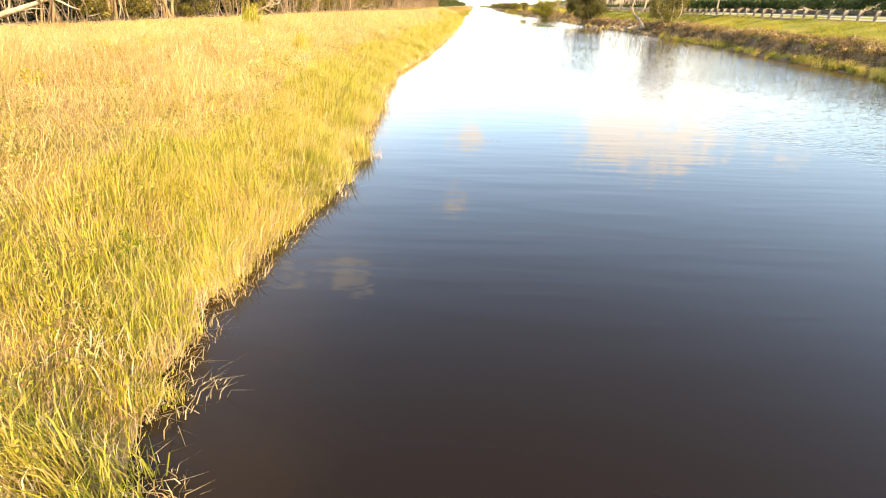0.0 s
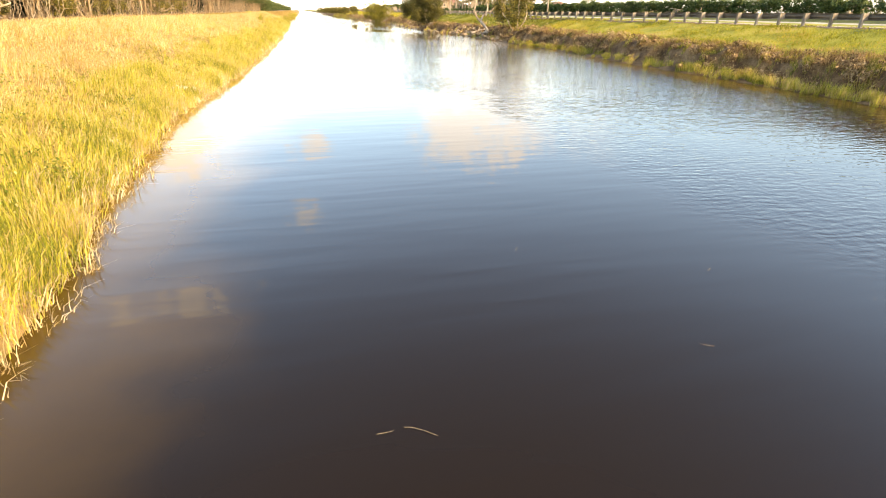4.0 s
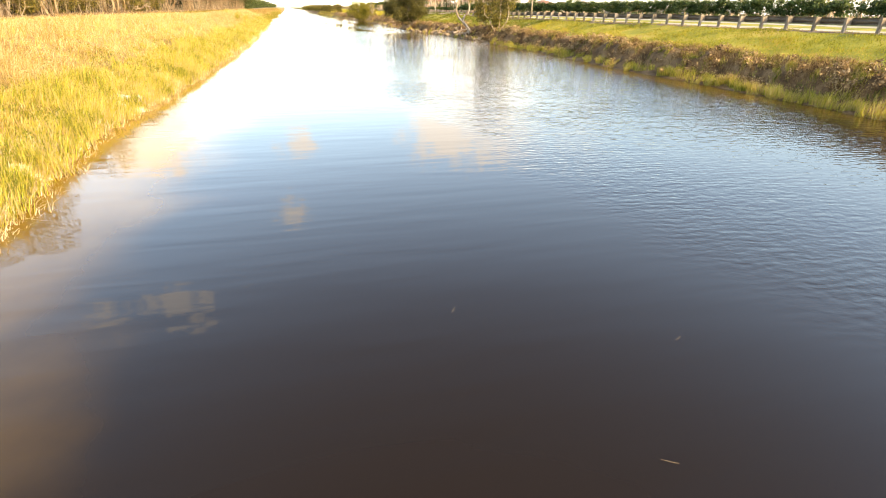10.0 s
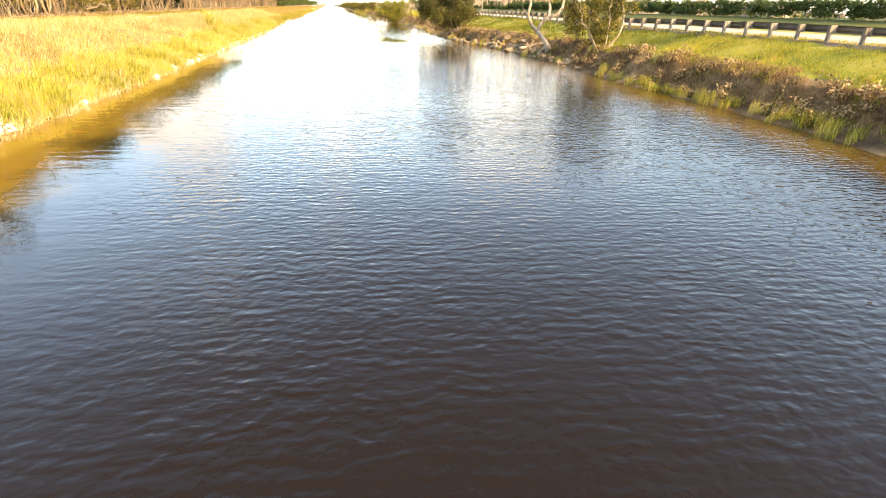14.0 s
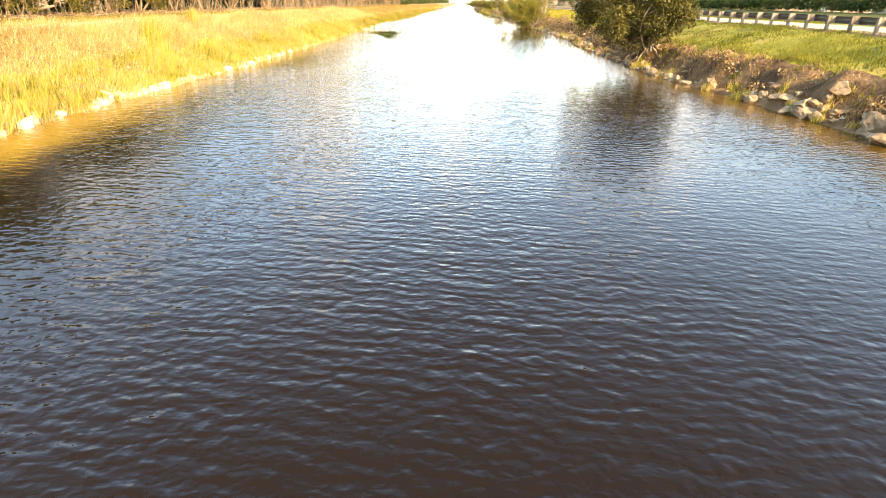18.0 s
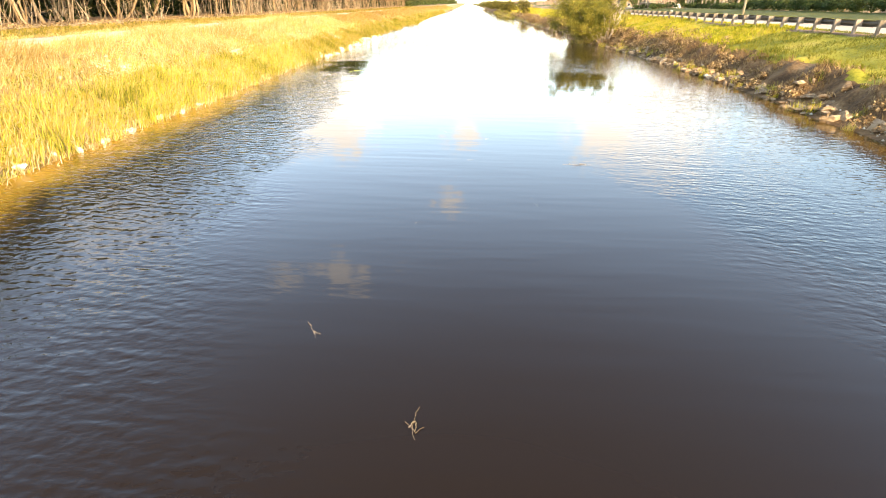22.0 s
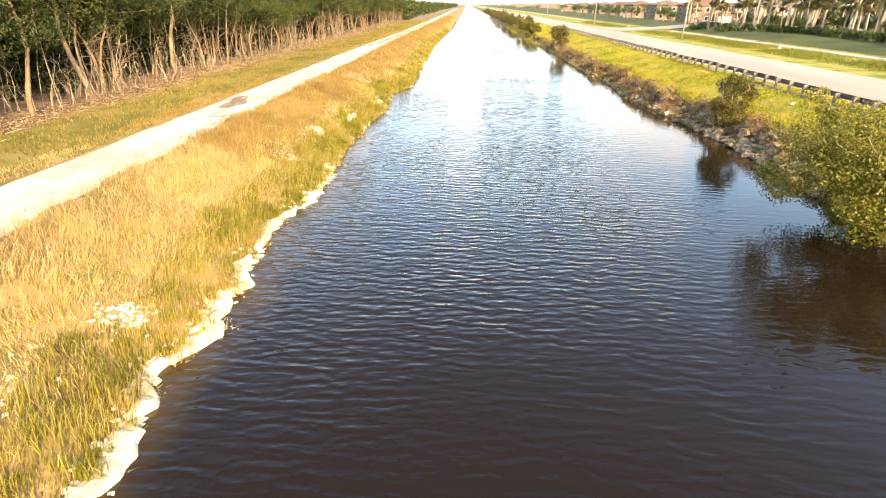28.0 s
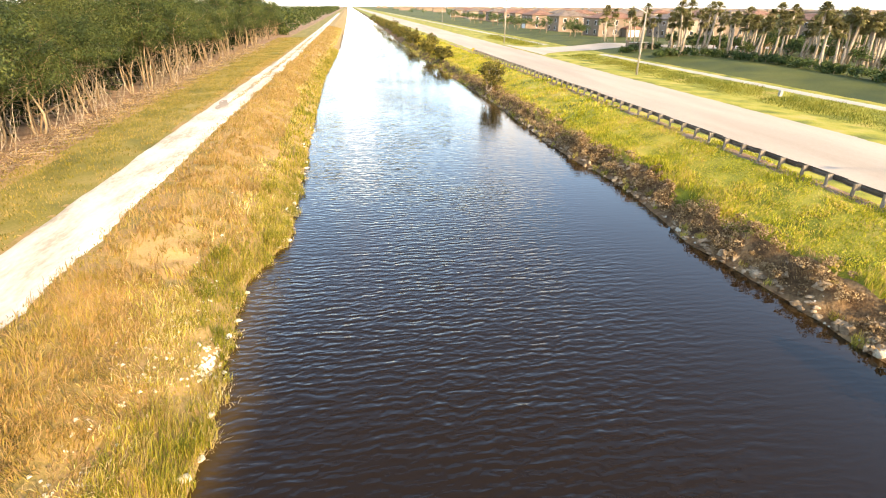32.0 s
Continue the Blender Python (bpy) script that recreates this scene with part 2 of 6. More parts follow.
M_TAN = material("tan_grass", [(0.3, 0.21, 0.045), (0.44, 0.28, 0.075), (0.52, 0.31, 0.12), (0.54, 0.35, 0.15), (0.4, 0.29, 0.06)], 0.3, 0.75, 2.0, 0, island=0.5, thin=0.45)
M_OLIVE = material("olive_grass", [(0.14, 0.125, 0.016), (0.26, 0.21, 0.028), (0.36, 0.265, 0.05), (0.42, 0.29, 0.1)], 0.25, 0.75, 2.0, 0, island=0.5, thin=0.4)
M_DRY = material("dry_shrub_leaves", [(0.14, 0.088, 0.04), (0.32, 0.205, 0.095), (0.52, 0.36, 0.18)], 0.8, 0.8, 3.0, 0, island=0.6, thin=0.2)
M_PUDDLE = material("damp_mud", [(0.2, 0.135, 0.07), (0.36, 0.26, 0.15)], 2.5, 0.5, 8, 0.2)
M_REED = material("shore_grass", [(0.18, 0.19, 0.022), (0.46, 0.42, 0.05), (0.64, 0.52, 0.09), (0.62, 0.45, 0.18)], 0.6, 0.7, 3.0, 0, island=0.5, thin=0.45)
M_SHORE = material("olive_shore_grass", [(0.14, 0.15, 0.015), (0.32, 0.28, 0.025), (0.44, 0.35, 0.045), (0.5, 0.35, 0.13)], 0.6, 0.7, 3.0, 0, island=0.5, thin=0.45)
M_STRAW = material("dead_stalks", [(0.36, 0.25, 0.1), (0.56, 0.42, 0.22), (0.72, 0.58, 0.36)], 2.0, 0.8, 8, 0, island=0.5, thin=0.2)
M_TURF = material("verge_grass", [(0.24, 0.25, 0.016), (0.44, 0.41, 0.026), (0.56, 0.48, 0.045), (0.56, 0.41, 0.11)], 0.3, 0.75, 3.0, 0, island=0.45, thin=0.4)
M_WOODLEAF = material("wood_foliage", [(0.024, 0.038, 0.01), (0.06, 0.078, 0.018), (0.13, 0.138, 0.034)], 0.5, 0.6, 1.2, 0, island=0.26, thin=0.3, spec=0.2)
# leaf green taken down to near black: the wood's inner shade is in the colour
M_UNDERSHADE = material("shade_dark_undergrowth_leaves", [(0.012, 0.02, 0.006), (0.025, 0.035, 0.009), (0.05, 0.055, 0.014)], 0.4, 0.7, 2, 0, island=0.6, thin=0.15, spec=0.1)
M_MANGLEAF = material("mangrove_foliage", [(0.06, 0.058, 0.01), (0.14, 0.12, 0.018), (0.27, 0.21, 0.038)], 0.8, 0.5, 3, 0, island=0.6, thin=0.3, spec=0.3)
# dark and bright copies of the mangrove leaf: plant tone and sunlight share the colour
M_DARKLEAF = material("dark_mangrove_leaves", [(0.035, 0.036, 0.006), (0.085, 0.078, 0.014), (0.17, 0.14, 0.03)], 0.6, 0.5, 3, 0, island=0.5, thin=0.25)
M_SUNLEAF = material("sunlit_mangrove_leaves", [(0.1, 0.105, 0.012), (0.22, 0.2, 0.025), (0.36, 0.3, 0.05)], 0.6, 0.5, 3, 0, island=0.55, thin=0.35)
M_HEDGE = material("hedge_foliage", [(0.03, 0.055, 0.012), (0.06, 0.09, 0.018), (0.11, 0.13, 0.03)], 0.3, 0.6, 2, 0, island=0.5, thin=0.25)
M_PALMLEAF = material("palm_frond", [(0.1, 0.095, 0.03), (0.18, 0.16, 0.055), (0.28, 0.23, 0.09)], 0.4, 0.6, 2, 0, island=0.4, thin=0.4)
M_BARK = material("pale_bark", [(0.13, 0.085, 0.045), (0.25, 0.17, 0.095), (0.36, 0.26, 0.155)], 1.5, 0.9, 9, 0.6, stretch=(1, 1, 0.25), island=0.3)
M_WHITEBARK = material("bleached_bark", [(0.24, 0.17, 0.11), (0.4, 0.31, 0.22), (0.54, 0.46, 0.36)], 2.5, 0.85, 14, 0.6, stretch=(1, 1, 0.3))
M_PALMBARK = material("palm_bark", [(0.26, 0.2, 0.14), (0.44, 0.35, 0.26)], 2.0, 0.9, 10, 0.6, stretch=(1, 1, 3))
M_TWIG = material("dead_twigs", [(0.11, 0.08, 0.05), (0.25, 0.185, 0.12), (0.42, 0.335, 0.235)], 1.0, 0.9, 6, 0, island=0.6)
M_LIME = material("limestone", [(0.42, 0.34, 0.22), (0.62, 0.53, 0.39), (0.75, 0.67, 0.53)], 2.5, 0.9, 14, 0.7, bump_dist=0.03)
M_ROCK = material("brown_limestone", [(0.17, 0.11, 0.06), (0.34, 0.24, 0.14), (0.52, 0.4, 0.26)], 2.0, 0.9, 12, 0.8, bump_dist=0.03)
M_STEEL = material("weathered_galvanised_steel", [(0.085, 0.068, 0.05), (0.14, 0.115, 0.085), (0.2, 0.165, 0.125)], 1.2, 0.55, 18, 0.1, metal=0.3, spec=0.4)
M_TIMBER = material("grey_timber", [(0.15, 0.12, 0.085), (0.24, 0.195, 0.145), (0.32, 0.26, 0.2)], 2.0, 0.85, 20, 0.4, stretch=(1, 1, 0.2))
M_POLE = material("pole_concrete", [(0.24, 0.2, 0.15), (0.36, 0.31, 0.25)], 1.0, 0.85, 12, 0.3)
M_LAMP = material("lamp_housing", [(0.5, 0.5, 0.48), (0.6, 0.6, 0.58)], 2.0, 0.4, 10, 0, metal=0.4)
M_STUCCO = material("stucco", [(0.2, 0.145, 0.1), (0.26, 0.19, 0.135)], 0.5, 0.9, 30, 0.2)
M_STUCCO2 = material("pale_stucco", [(0.26, 0.2, 0.145), (0.34, 0.27, 0.2)], 0.5, 0.9, 30, 0.2)
M_ROOF = material("terracotta_tile", [(0.14, 0.07, 0.045), (0.22, 0.115, 0.075), (0.28, 0.155, 0.1)], 0.6, 0.85, 8, 0.6, bump_dist=0.05)
M_ROOF2 = material("brown_roof_tile", [(0.12, 0.085, 0.065), (0.18, 0.135, 0.1), (0.24, 0.18, 0.14)], 0.6, 0.85, 8, 0.6, bump_dist=0.05)
M_PANE = material("window_glass", [(0.02, 0.025, 0.03), (0.04, 0.045, 0.05)], 0.4, 0.08, 3, 0, spec=0.6)
M_TRIM = material("white_trim", [(0.72, 0.7, 0.66), (0.8, 0.78, 0.74)], 1.0, 0.6, 8, 0)
M_YELLOW = material("machine_yellow", [(0.6, 0.33, 0.02), (0.7, 0.42, 0.04)], 1.0, 0.5, 8, 0)
M_BLACK = material("black_rubber", [(0.02, 0.02, 0.02), (0.04, 0.04, 0.04)], 2.0, 0.8, 20, 0.2)
M_BOX = material("grey_plastic", [(0.3, 0.29, 0.26), (0.36, 0.35, 0.32)], 2.0, 0.5, 8, 0)
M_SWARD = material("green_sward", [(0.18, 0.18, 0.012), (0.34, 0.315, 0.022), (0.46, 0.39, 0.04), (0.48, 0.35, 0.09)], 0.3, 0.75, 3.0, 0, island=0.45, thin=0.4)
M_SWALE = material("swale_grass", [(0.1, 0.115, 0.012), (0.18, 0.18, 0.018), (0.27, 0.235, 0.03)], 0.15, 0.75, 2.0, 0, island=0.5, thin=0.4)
M_MAT = material("brown_grass_mat", [(0.15, 0.09, 0.035), (0.32, 0.205, 0.085), (0.48, 0.33, 0.15)], 0.7, 0.85, 4.0, 0, island=0.5, thin=0.2)
M_STRIP = material("olive_turf_soil", [(0.13, 0.115, 0.025), (0.21, 0.175, 0.035), (0.31, 0.23, 0.07)], 0.4, 0.95, 9, 0.5, bump_dist=0.05)
M_FLOAT = material("floating_leaves", [(0.22, 0.3, 0.03), (0.4, 0.46, 0.06)], 3.0, 0.5, 8, 0, island=0.5, thin=0.2)


def water_material():
    m = bpy.data.materials.new("dark_canal_water")
    m.use_nodes = True
    nt = m.node_tree
    N = nt.nodes.new
    p = nt.nodes["Principled BSDF"]
    p.inputs["Roughness"].default_value, p.inputs["IOR"].default_value = 0.02, 1.333
    geo, sep = N("ShaderNodeNewGeometry"), N("ShaderNodeSeparateXYZ")
    place = geo.outputs["Position"]
    nt.links.new(place, sep.inputs[0])
    X, Y = sep.outputs["X"], sep.outputs["Y"]

    def put(socket, v):
        if isinstance(v, (int, float)):
            socket.default_value = v
        else:
            nt.links.new(v, socket)

    def calc(op, a, b=0.0, c=0.0):
        n = N("ShaderNodeMath")
        n.operation = op
        for k, v in enumerate((a, b, c)):
            put(n.inputs[k], v)
        return n.outputs[0]

    def span(v, a, b, lo, hi, smooth=False):
        n = N("ShaderNodeMapRange")
        if smooth:
            n.interpolation_type = "SMOOTHSTEP"
        put(n.inputs["Value"], v)
        for k, q in zip(("From Min", "From Max", "To Min", "To Max"), (a, b, lo, hi)):
            put(n.inputs[k], q)
        return n.outputs["Result"]

    def along(marks, low, high):
        """A value that changes along the canal: rows of y and value between low and high."""
        n = N("ShaderNodeValToRGB")
        els = n.color_ramp.elements
        while len(els) < len(marks):
            els.new(0.5)
        for e, (y, v) in zip(els, marks):
            q = (v - low) / (high - low)
            e.position, e.color = (y + 20) / 320, (q, q, q, 1)
        nt.links.new(span(Y, -20, 300, 0, 1), n.inputs[0])
        return calc("MULTIPLY_ADD", n.outputs["Color"], high - low, low)

    def turned(turn, stretch):
        mp = N("ShaderNodeMapping")
        mp.inputs["Rotation"].default_value, mp.inputs["Scale"].default_value = (0, 0, radians(turn)), (stretch, 1, 1)
        nt.links.new(place, mp.inputs[0])
        return mp.outputs[0]

    def ripple(scale, turn, stretch, amp, detail=1.5, bend=0.3):
        t = N("ShaderNodeTexNoise")
        t.inputs["Scale"].default_value, t.inputs["Detail"].default_value, t.inputs["Distortion"].default_value = scale, detail, bend
        nt.links.new(turned(turn, stretch), t.inputs["Vector"])
        return calc("MULTIPLY_ADD", t.outputs["Fac"], amp, -amp / 2)

    def crest(scale, turn, amp, bend=5.0):
        t = N("ShaderNodeTexWave")
        t.wave_type, t.bands_direction, t.wave_profile = "BANDS", "Y", "SIN"
        t.inputs["Scale"].default_value, t.inputs["Distortion"].default_value, t.inputs["Detail"].default_value = scale, bend, 2.0
        t.inputs["Detail Scale"].default_value, t.inputs["Detail Roughness"].default_value = 1.1, 0.55
        nt.links.new(turned(turn, 1), t.inputs["Vector"])
        return calc("MULTIPLY_ADD", t.outputs["Fac"], amp, -amp / 2)

    def summed(parts):
        total = parts[0]
        for q in parts[1:]:
            total = calc("ADD", total, q)
        return total

    # silt shows through the shallows along the banks; its gold also paints in bank reflections
    blot = N("ShaderNodeTexNoise")
    blot.inputs["Scale"].default_value, blot.inputs["Detail"].default_value = 0.5, 5
    nt.links.new(place, blot.inputs["Vector"])
    off = calc("MULTIPLY_ADD", blot.outputs["Fac"], 2.6, calc("ABSOLUTE", calc("SUBTRACT", X, 8.8)))
    # wider where the golden reflection of grass and trees is put into the colour
    off = calc("ADD", off, along(((-20, 0), (17, 0.0), (29, 1.2), (74, 1.4), (84, 0.5), (112, 0.4), (124, 0), (300, 0)), 0, 2))
    shoal_reflect = span(off, 10.5, 12.5, 0, 1, True)
    shoal_reflect = calc("MULTIPLY", shoal_reflect, along(((-20, 0.06), (9, 0.06), (15, 0.3), (22, 0.9), (34, 1.0), (112, 1.0), (124, 0.2), (300, 0.12)), 0, 1))
    shoal_reflect = calc("MULTIPLY", shoal_reflect, span(X, 6, 11, 1.0, 0.35))
    mixer = N("ShaderNodeMix")
    mixer.data_type = "RGBA"
    mixer.inputs["A"].default_value, mixer.inputs["B"].default_value = (0.0145, 0.0088, 0.0046, 1), (0.28, 0.155, 0.018, 1)
    nt.links.new(shoal_reflect, mixer.inputs["Factor"])
    nt.links.new(mixer.outputs["Result"], p.inputs["Base Color"])
    # wind ruffles the water outside a calm lane whose two sides wander along the canal
    drift = N("ShaderNodeTexNoise")
    drift.inputs["Scale"].default_value, drift.inputs["Detail"].default_value = 0.35, 4
    nt.links.new(place, drift.inputs["Vector"])
    xw = calc("ADD", X, calc("MULTIPLY_ADD", drift.outputs["Fac"], 3.4, -1.7))
    lane_a = along(((-20, -18), (30, -18), (36, -18), (48, 30), (80, 30), (88, 10.2), (90.5, 8.4), (94.3, 6.4), (98, 3.9), (106, 3.4), (112, 2.8), (117, 1.2), (125, -1.0), (140, 30), (300, 30)), -20, 30)
    lane_b = along(((-20, 9), (8, 8.5), (15, 6.0), (20, 5.0), (25, 5.2), (28.5, 3.4), (32, 2.2), (38, 0.6), (44, -3), (80, -3), (88, 14.5), (92, 12.8), (104, 10.8), (112, 12.6), (120, 15), (128, 8), (138, -3), (300, -3)), -20, 30)
    west = span(calc("SUBTRACT", xw, lane_a), -1.1, 0.7, 1, 0, True)
    east = span(calc("SUBTRACT", xw, lane_b), -0.7, 1.3, 0, 1, True)
    wind = calc("MAXIMUM", west, calc("MULTIPLY", east, 0.82))
    wind = calc("MULTIPLY", wind, along(((-20, 0.4), (18, 0.6), (25, 1.0), (40, 1.0), (80, 1.0), (100, 0.6), (128, 0.7), (142, 0.9), (300, 0.8)), 0, 1))
    gust = N("ShaderNodeTexNoise")
    gust.inputs["Scale"].default_value, gust.inputs["Detail"].default_value = 0.09, 4
    nt.links.new(place, gust.inputs["Vector"])
    wind = calc("MULTIPLY", wind, span(gust.outputs["Fac"], 0.36, 0.62, 0.55, 1.2))
    # sheltered by the wood on the near reach, and under the road-side bank on the last one
    wind = calc("MULTIPLY", wind, calc("MAXIMUM", span(X, 1.2, 5.0, 0.08, 1.0), span(Y, 66, 80, 0, 1)))
    wind = calc("MULTIPLY", wind, calc("MAXIMUM", span(X, 10, 16, 1.0, 0.22), span(Y, 128, 150, 1.0, 0.0)))
    short = summed([ripple(7.0, 7, 0.62, 0.0095), ripple(9.5, -15, 0.65, 0.0055), ripple(17.0, 5, 0.7, 0.002), crest(1.6, 8, 0.002, 7.0), ripple(2.6, -4, 0.5, 0.010)])
    long_ = summed([ripple(3.3, 4, 0.34, 0.019, 1.0, 0.7), ripple(6.0, -12, 0.42, 0.0085), crest(0.8, 5, 0.0058, 7.0), crest(1.2, -8, 0.003, 7.0), ripple(11.0, 5, 0.55, 0.003)])
    reach = span(Y, 120, 140, 0, 1)
    rough = calc("ADD", calc("MULTIPLY", short, calc("SUBTRACT", 1.0, reach)), calc("MULTIPLY", long_, reach))
    still = summed([ripple(2.1, 4, 0.22, 0.0032, 1.0), ripple(3.6, 2, 0.13, 0.0024, 1.0)])
    height = calc("ADD", calc("MULTIPLY", calc("MULTIPLY", rough, wind), RIPPLE), still)
    b = N("ShaderNodeBump")
    b.inputs["Distance"].default_value = 1.0
    nt.links.new(height, b.inputs["Height"])
    nt.links.new(b.outputs[0], p.inputs["Normal"])
    return m


RIPPLE = 1.8
M_WATER = water_material()


# ---- mesh helpers ----
class Build:
    """Collects vertices and faces of one mesh."""

    def __init__(self):
        self.v, self.f = [], []

    def add(self, verts, faces):
        n = len(self.v)
        self.v.extend(tuple(p) for p in verts)
        self.f.extend(tuple(n + i for i in f) for f in faces)
        return self

    def box(self, c, s, turn=0.0, taper=1.0):
        """A box by centre and size, turned about z; taper narrows its top."""
        cs, sn = math.cos(turn), math.sin(turn)
        out = []
        for k in (-1, 1):
            q = taper if k > 0 else 1.0
            for i, j in ((-1, -1), (1, -1), (1, 1), (-1, 1)):
                x, y = i * s[0] / 2 * q, j * s[1] / 2 * q
                out.append((c[0] + x * cs - y * sn, c[1] + x * sn + y * cs, c[2] + k * s[2] / 2))
        return self.add(out, [(3, 2, 1, 0), (4, 5, 6, 7), (0, 1, 5, 4), (1, 2, 6, 5), (2, 3, 7, 6), (3, 0, 4, 7)])

    def tube(self, pts, radii, sides=6, cap=True):
        """A round limb along the points."""
        n, ring = len(self.v), []
        pts = [Vector(p) for p in pts]
        for i, p in enumerate(pts):
            d = (pts[min(i + 1, len(pts) - 1)] - pts[max(i - 1, 0)]).normalized()
            a = d.orthogonal().normalized()
            ref = Vector((1, 0.3, 0))
            a = (ref - d * ref.dot(d))
            a = a.normalized() if a.length > 0.05 else d.orthogonal().normalized()
            b = d.cross(a)
            for k in range(sides):
                t = 2 * math.pi * k / sides
                self.v.append(tuple(p + (a * math.cos(t) + b * math.sin(t)) * radii[i]))
        for i in range(len(pts) - 1):
            for k in range(sides):
                k2 = (k + 1) % sides
                self.f.append((n + i * sides + k, n + i * sides + k2, n + (i + 1) * sides + k2, n + (i + 1) * sides + k))
        if cap:
            self.f.append(tuple(n + k for k in reversed(range(sides))))
            self.f.append(tuple(n + (len(pts) - 1) * sides + k for k in range(sides)))
        return self

    def mesh(self, name, mat, smooth=False):
        me = bpy.data.meshes.new(name)
        me.from_pydata(self.v, [], self.f)
        me.materials.append(mat)
        if smooth:
            me.polygons.foreach_set("use_smooth", [True] * len(me.polygons))
        me.update()
        return me


def part(name, build, mat, parent=None, label="", smooth=False):
    me = build if isinstance(build, bpy.types.Mesh) else build.mesh(name, mat, smooth)
    ob = new(name, me)
    if parent is not None:
        ob.parent = parent
    return tagged(ob, label)


def thing(name, label, category, group="", at=(0, 0, 0)):
    ob = new(name)
    ob.location = at
    return tagged(ob, label, category, group)


def fast_mesh(name, verts, loops, sizes, mats, index=None):
    """A large mesh from arrays."""
    me = bpy.data.meshes.new(name)
    me.vertices.add(len(verts))
    me.vertices.foreach_set("co", np.ascontiguousarray(verts, dtype=np.float32).ravel())
    me.loops.add(len(loops))
    me.loops.foreach_set("vertex_index", np.ascontiguousarray(loops, dtype=np.int32))
    me.polygons.add(len(sizes))
    starts = np.concatenate(([0], np.cumsum(sizes)[:-1])).astype(np.int32)
    me.polygons.foreach_set("loop_start", starts)
    if index is not None:
        me.polygons.foreach_set("material_index", np.ascontiguousarray(index, dtype=np.int32))
    for m in mats:
        me.materials.append(m)
    me.update(calc_edges=True)
    me.validate()
    return me


rng = np.random.default_rng(7)


# ---- the lie of the land; the water's surface is z = 0 and the canal runs along y ----
def wave(y, seed, size):
    r = np.random.default_rng(seed)
    out = np.zeros_like(np.asarray(y, dtype=float))
    for k in range(6):
        out = out + np.sin(np.asarray(y) * r.uniform(0.3, 1.0) * (1.6 ** k) * 0.35 + r.uniform(0, 6.3)) / (1.35 ** k)
    return out * size / 2.5


def shore_left(y):
    ctrl = np.interp(y, [-80, 0, 2.1, 2.8, 3.5, 4.3, 5.2, 6.5, 8.6, 10, 11.7, 14, 16, 18.4, 23.5, 28, 47, 70, 90, 106, 120, 130, 134.7, 136.2, 137.1, 138.4, 139.8, 141, 142, 145.2, 147, 149, 158, 166, 169, 171.7, 176.5, 181, 198, 222, 246, 270, 315, 400, 700],
                     [-1.75, -1.75, -2.1, -2.35, -2.5, -2.6, -2.58, -2.4, -2.3, -2.3, -2.45, -2.6, -2.8, -3.05, -3.45, -3.2, -2.5, -2.1, -1.9, -1.9, -2.1, -2.0, -1.75, -2.3, -2.6, -1.95, -2.3, -2.15, -2.45, -2.8, -2.5, -2.1, -2.5, -2.1, -1.95, -2.15, -2.4, -1.1, -1.4, -1.7, -1.9, -1.2, -0.2, 0.3, 1.0])
    return ctrl + wave(y, 3, 0.1)


def shore_right(y):
    ctrl = np.interp(y, [-80, 22, 28, 36, 40, 46, 56, 70, 80, 92, 105, 120, 127, 144, 160, 168, 172.7, 177.7, 181, 185.5, 192, 197.7, 205, 219, 244, 280, 350, 570],
                     [19.0, 19.0, 19.4, 19.2, 19.6, 20.1, 20.0, 20.5, 20.3, 18.9, 19.1, 20.0, 20.2, 19.7, 20.2, 19.55, 19.2, 18.75, 19.1, 19.6, 19.2, 18.75, 19.1, 19.3, 18.8, 18.1, 18.6, 20.5])
    return ctrl + wave(y, 5, 0.2)


def lumps(x, y):
    return (np.sin(x * 1.3 + 0.4 * y) * np.sin(y * 0.9 - 0.5 * x + 1) + 0.6 * np.sin(x * 2.9 - y * 1.7) * np.sin(y * 2.3 + x)
            + 0.35 * np.sin(5.1 * x + 1.7) * np.sin(4.3 * y + x)) / 2


GRAIN = np.random.default_rng(19).uniform(-1, 1, (128, 128))


def clods(x, y, size, octaves=4):
    """Uneven soil: smooth random heights between -1 and 1 at several sizes."""
    x, y = np.asarray(x, dtype=float) / size, np.asarray(y, dtype=float) / size
    out, amp, total = 0.0, 1.0, 0.0
    for k in range(octaves):
        i, j = np.floor(x).astype(int), np.floor(y).astype(int)
        u, v = x - i, y - j
        u, v = u * u * (3 - 2 * u), v * v * (3 - 2 * v)
        a, b = GRAIN[i % 128, j % 128], GRAIN[(i + 1) % 128, j % 128]
        c, d = GRAIN[i % 128, (j + 1) % 128], GRAIN[(i + 1) % 128, (j + 1) % 128]
        out = out + amp * ((a + (b - a) * u) * (1 - v) + (c + (d - c) * u) * v)
        total, amp = total + amp, amp * 0.55
        x, y = x * 2.03 + 17.3, y * 2.03 + 5.1
    return out / total


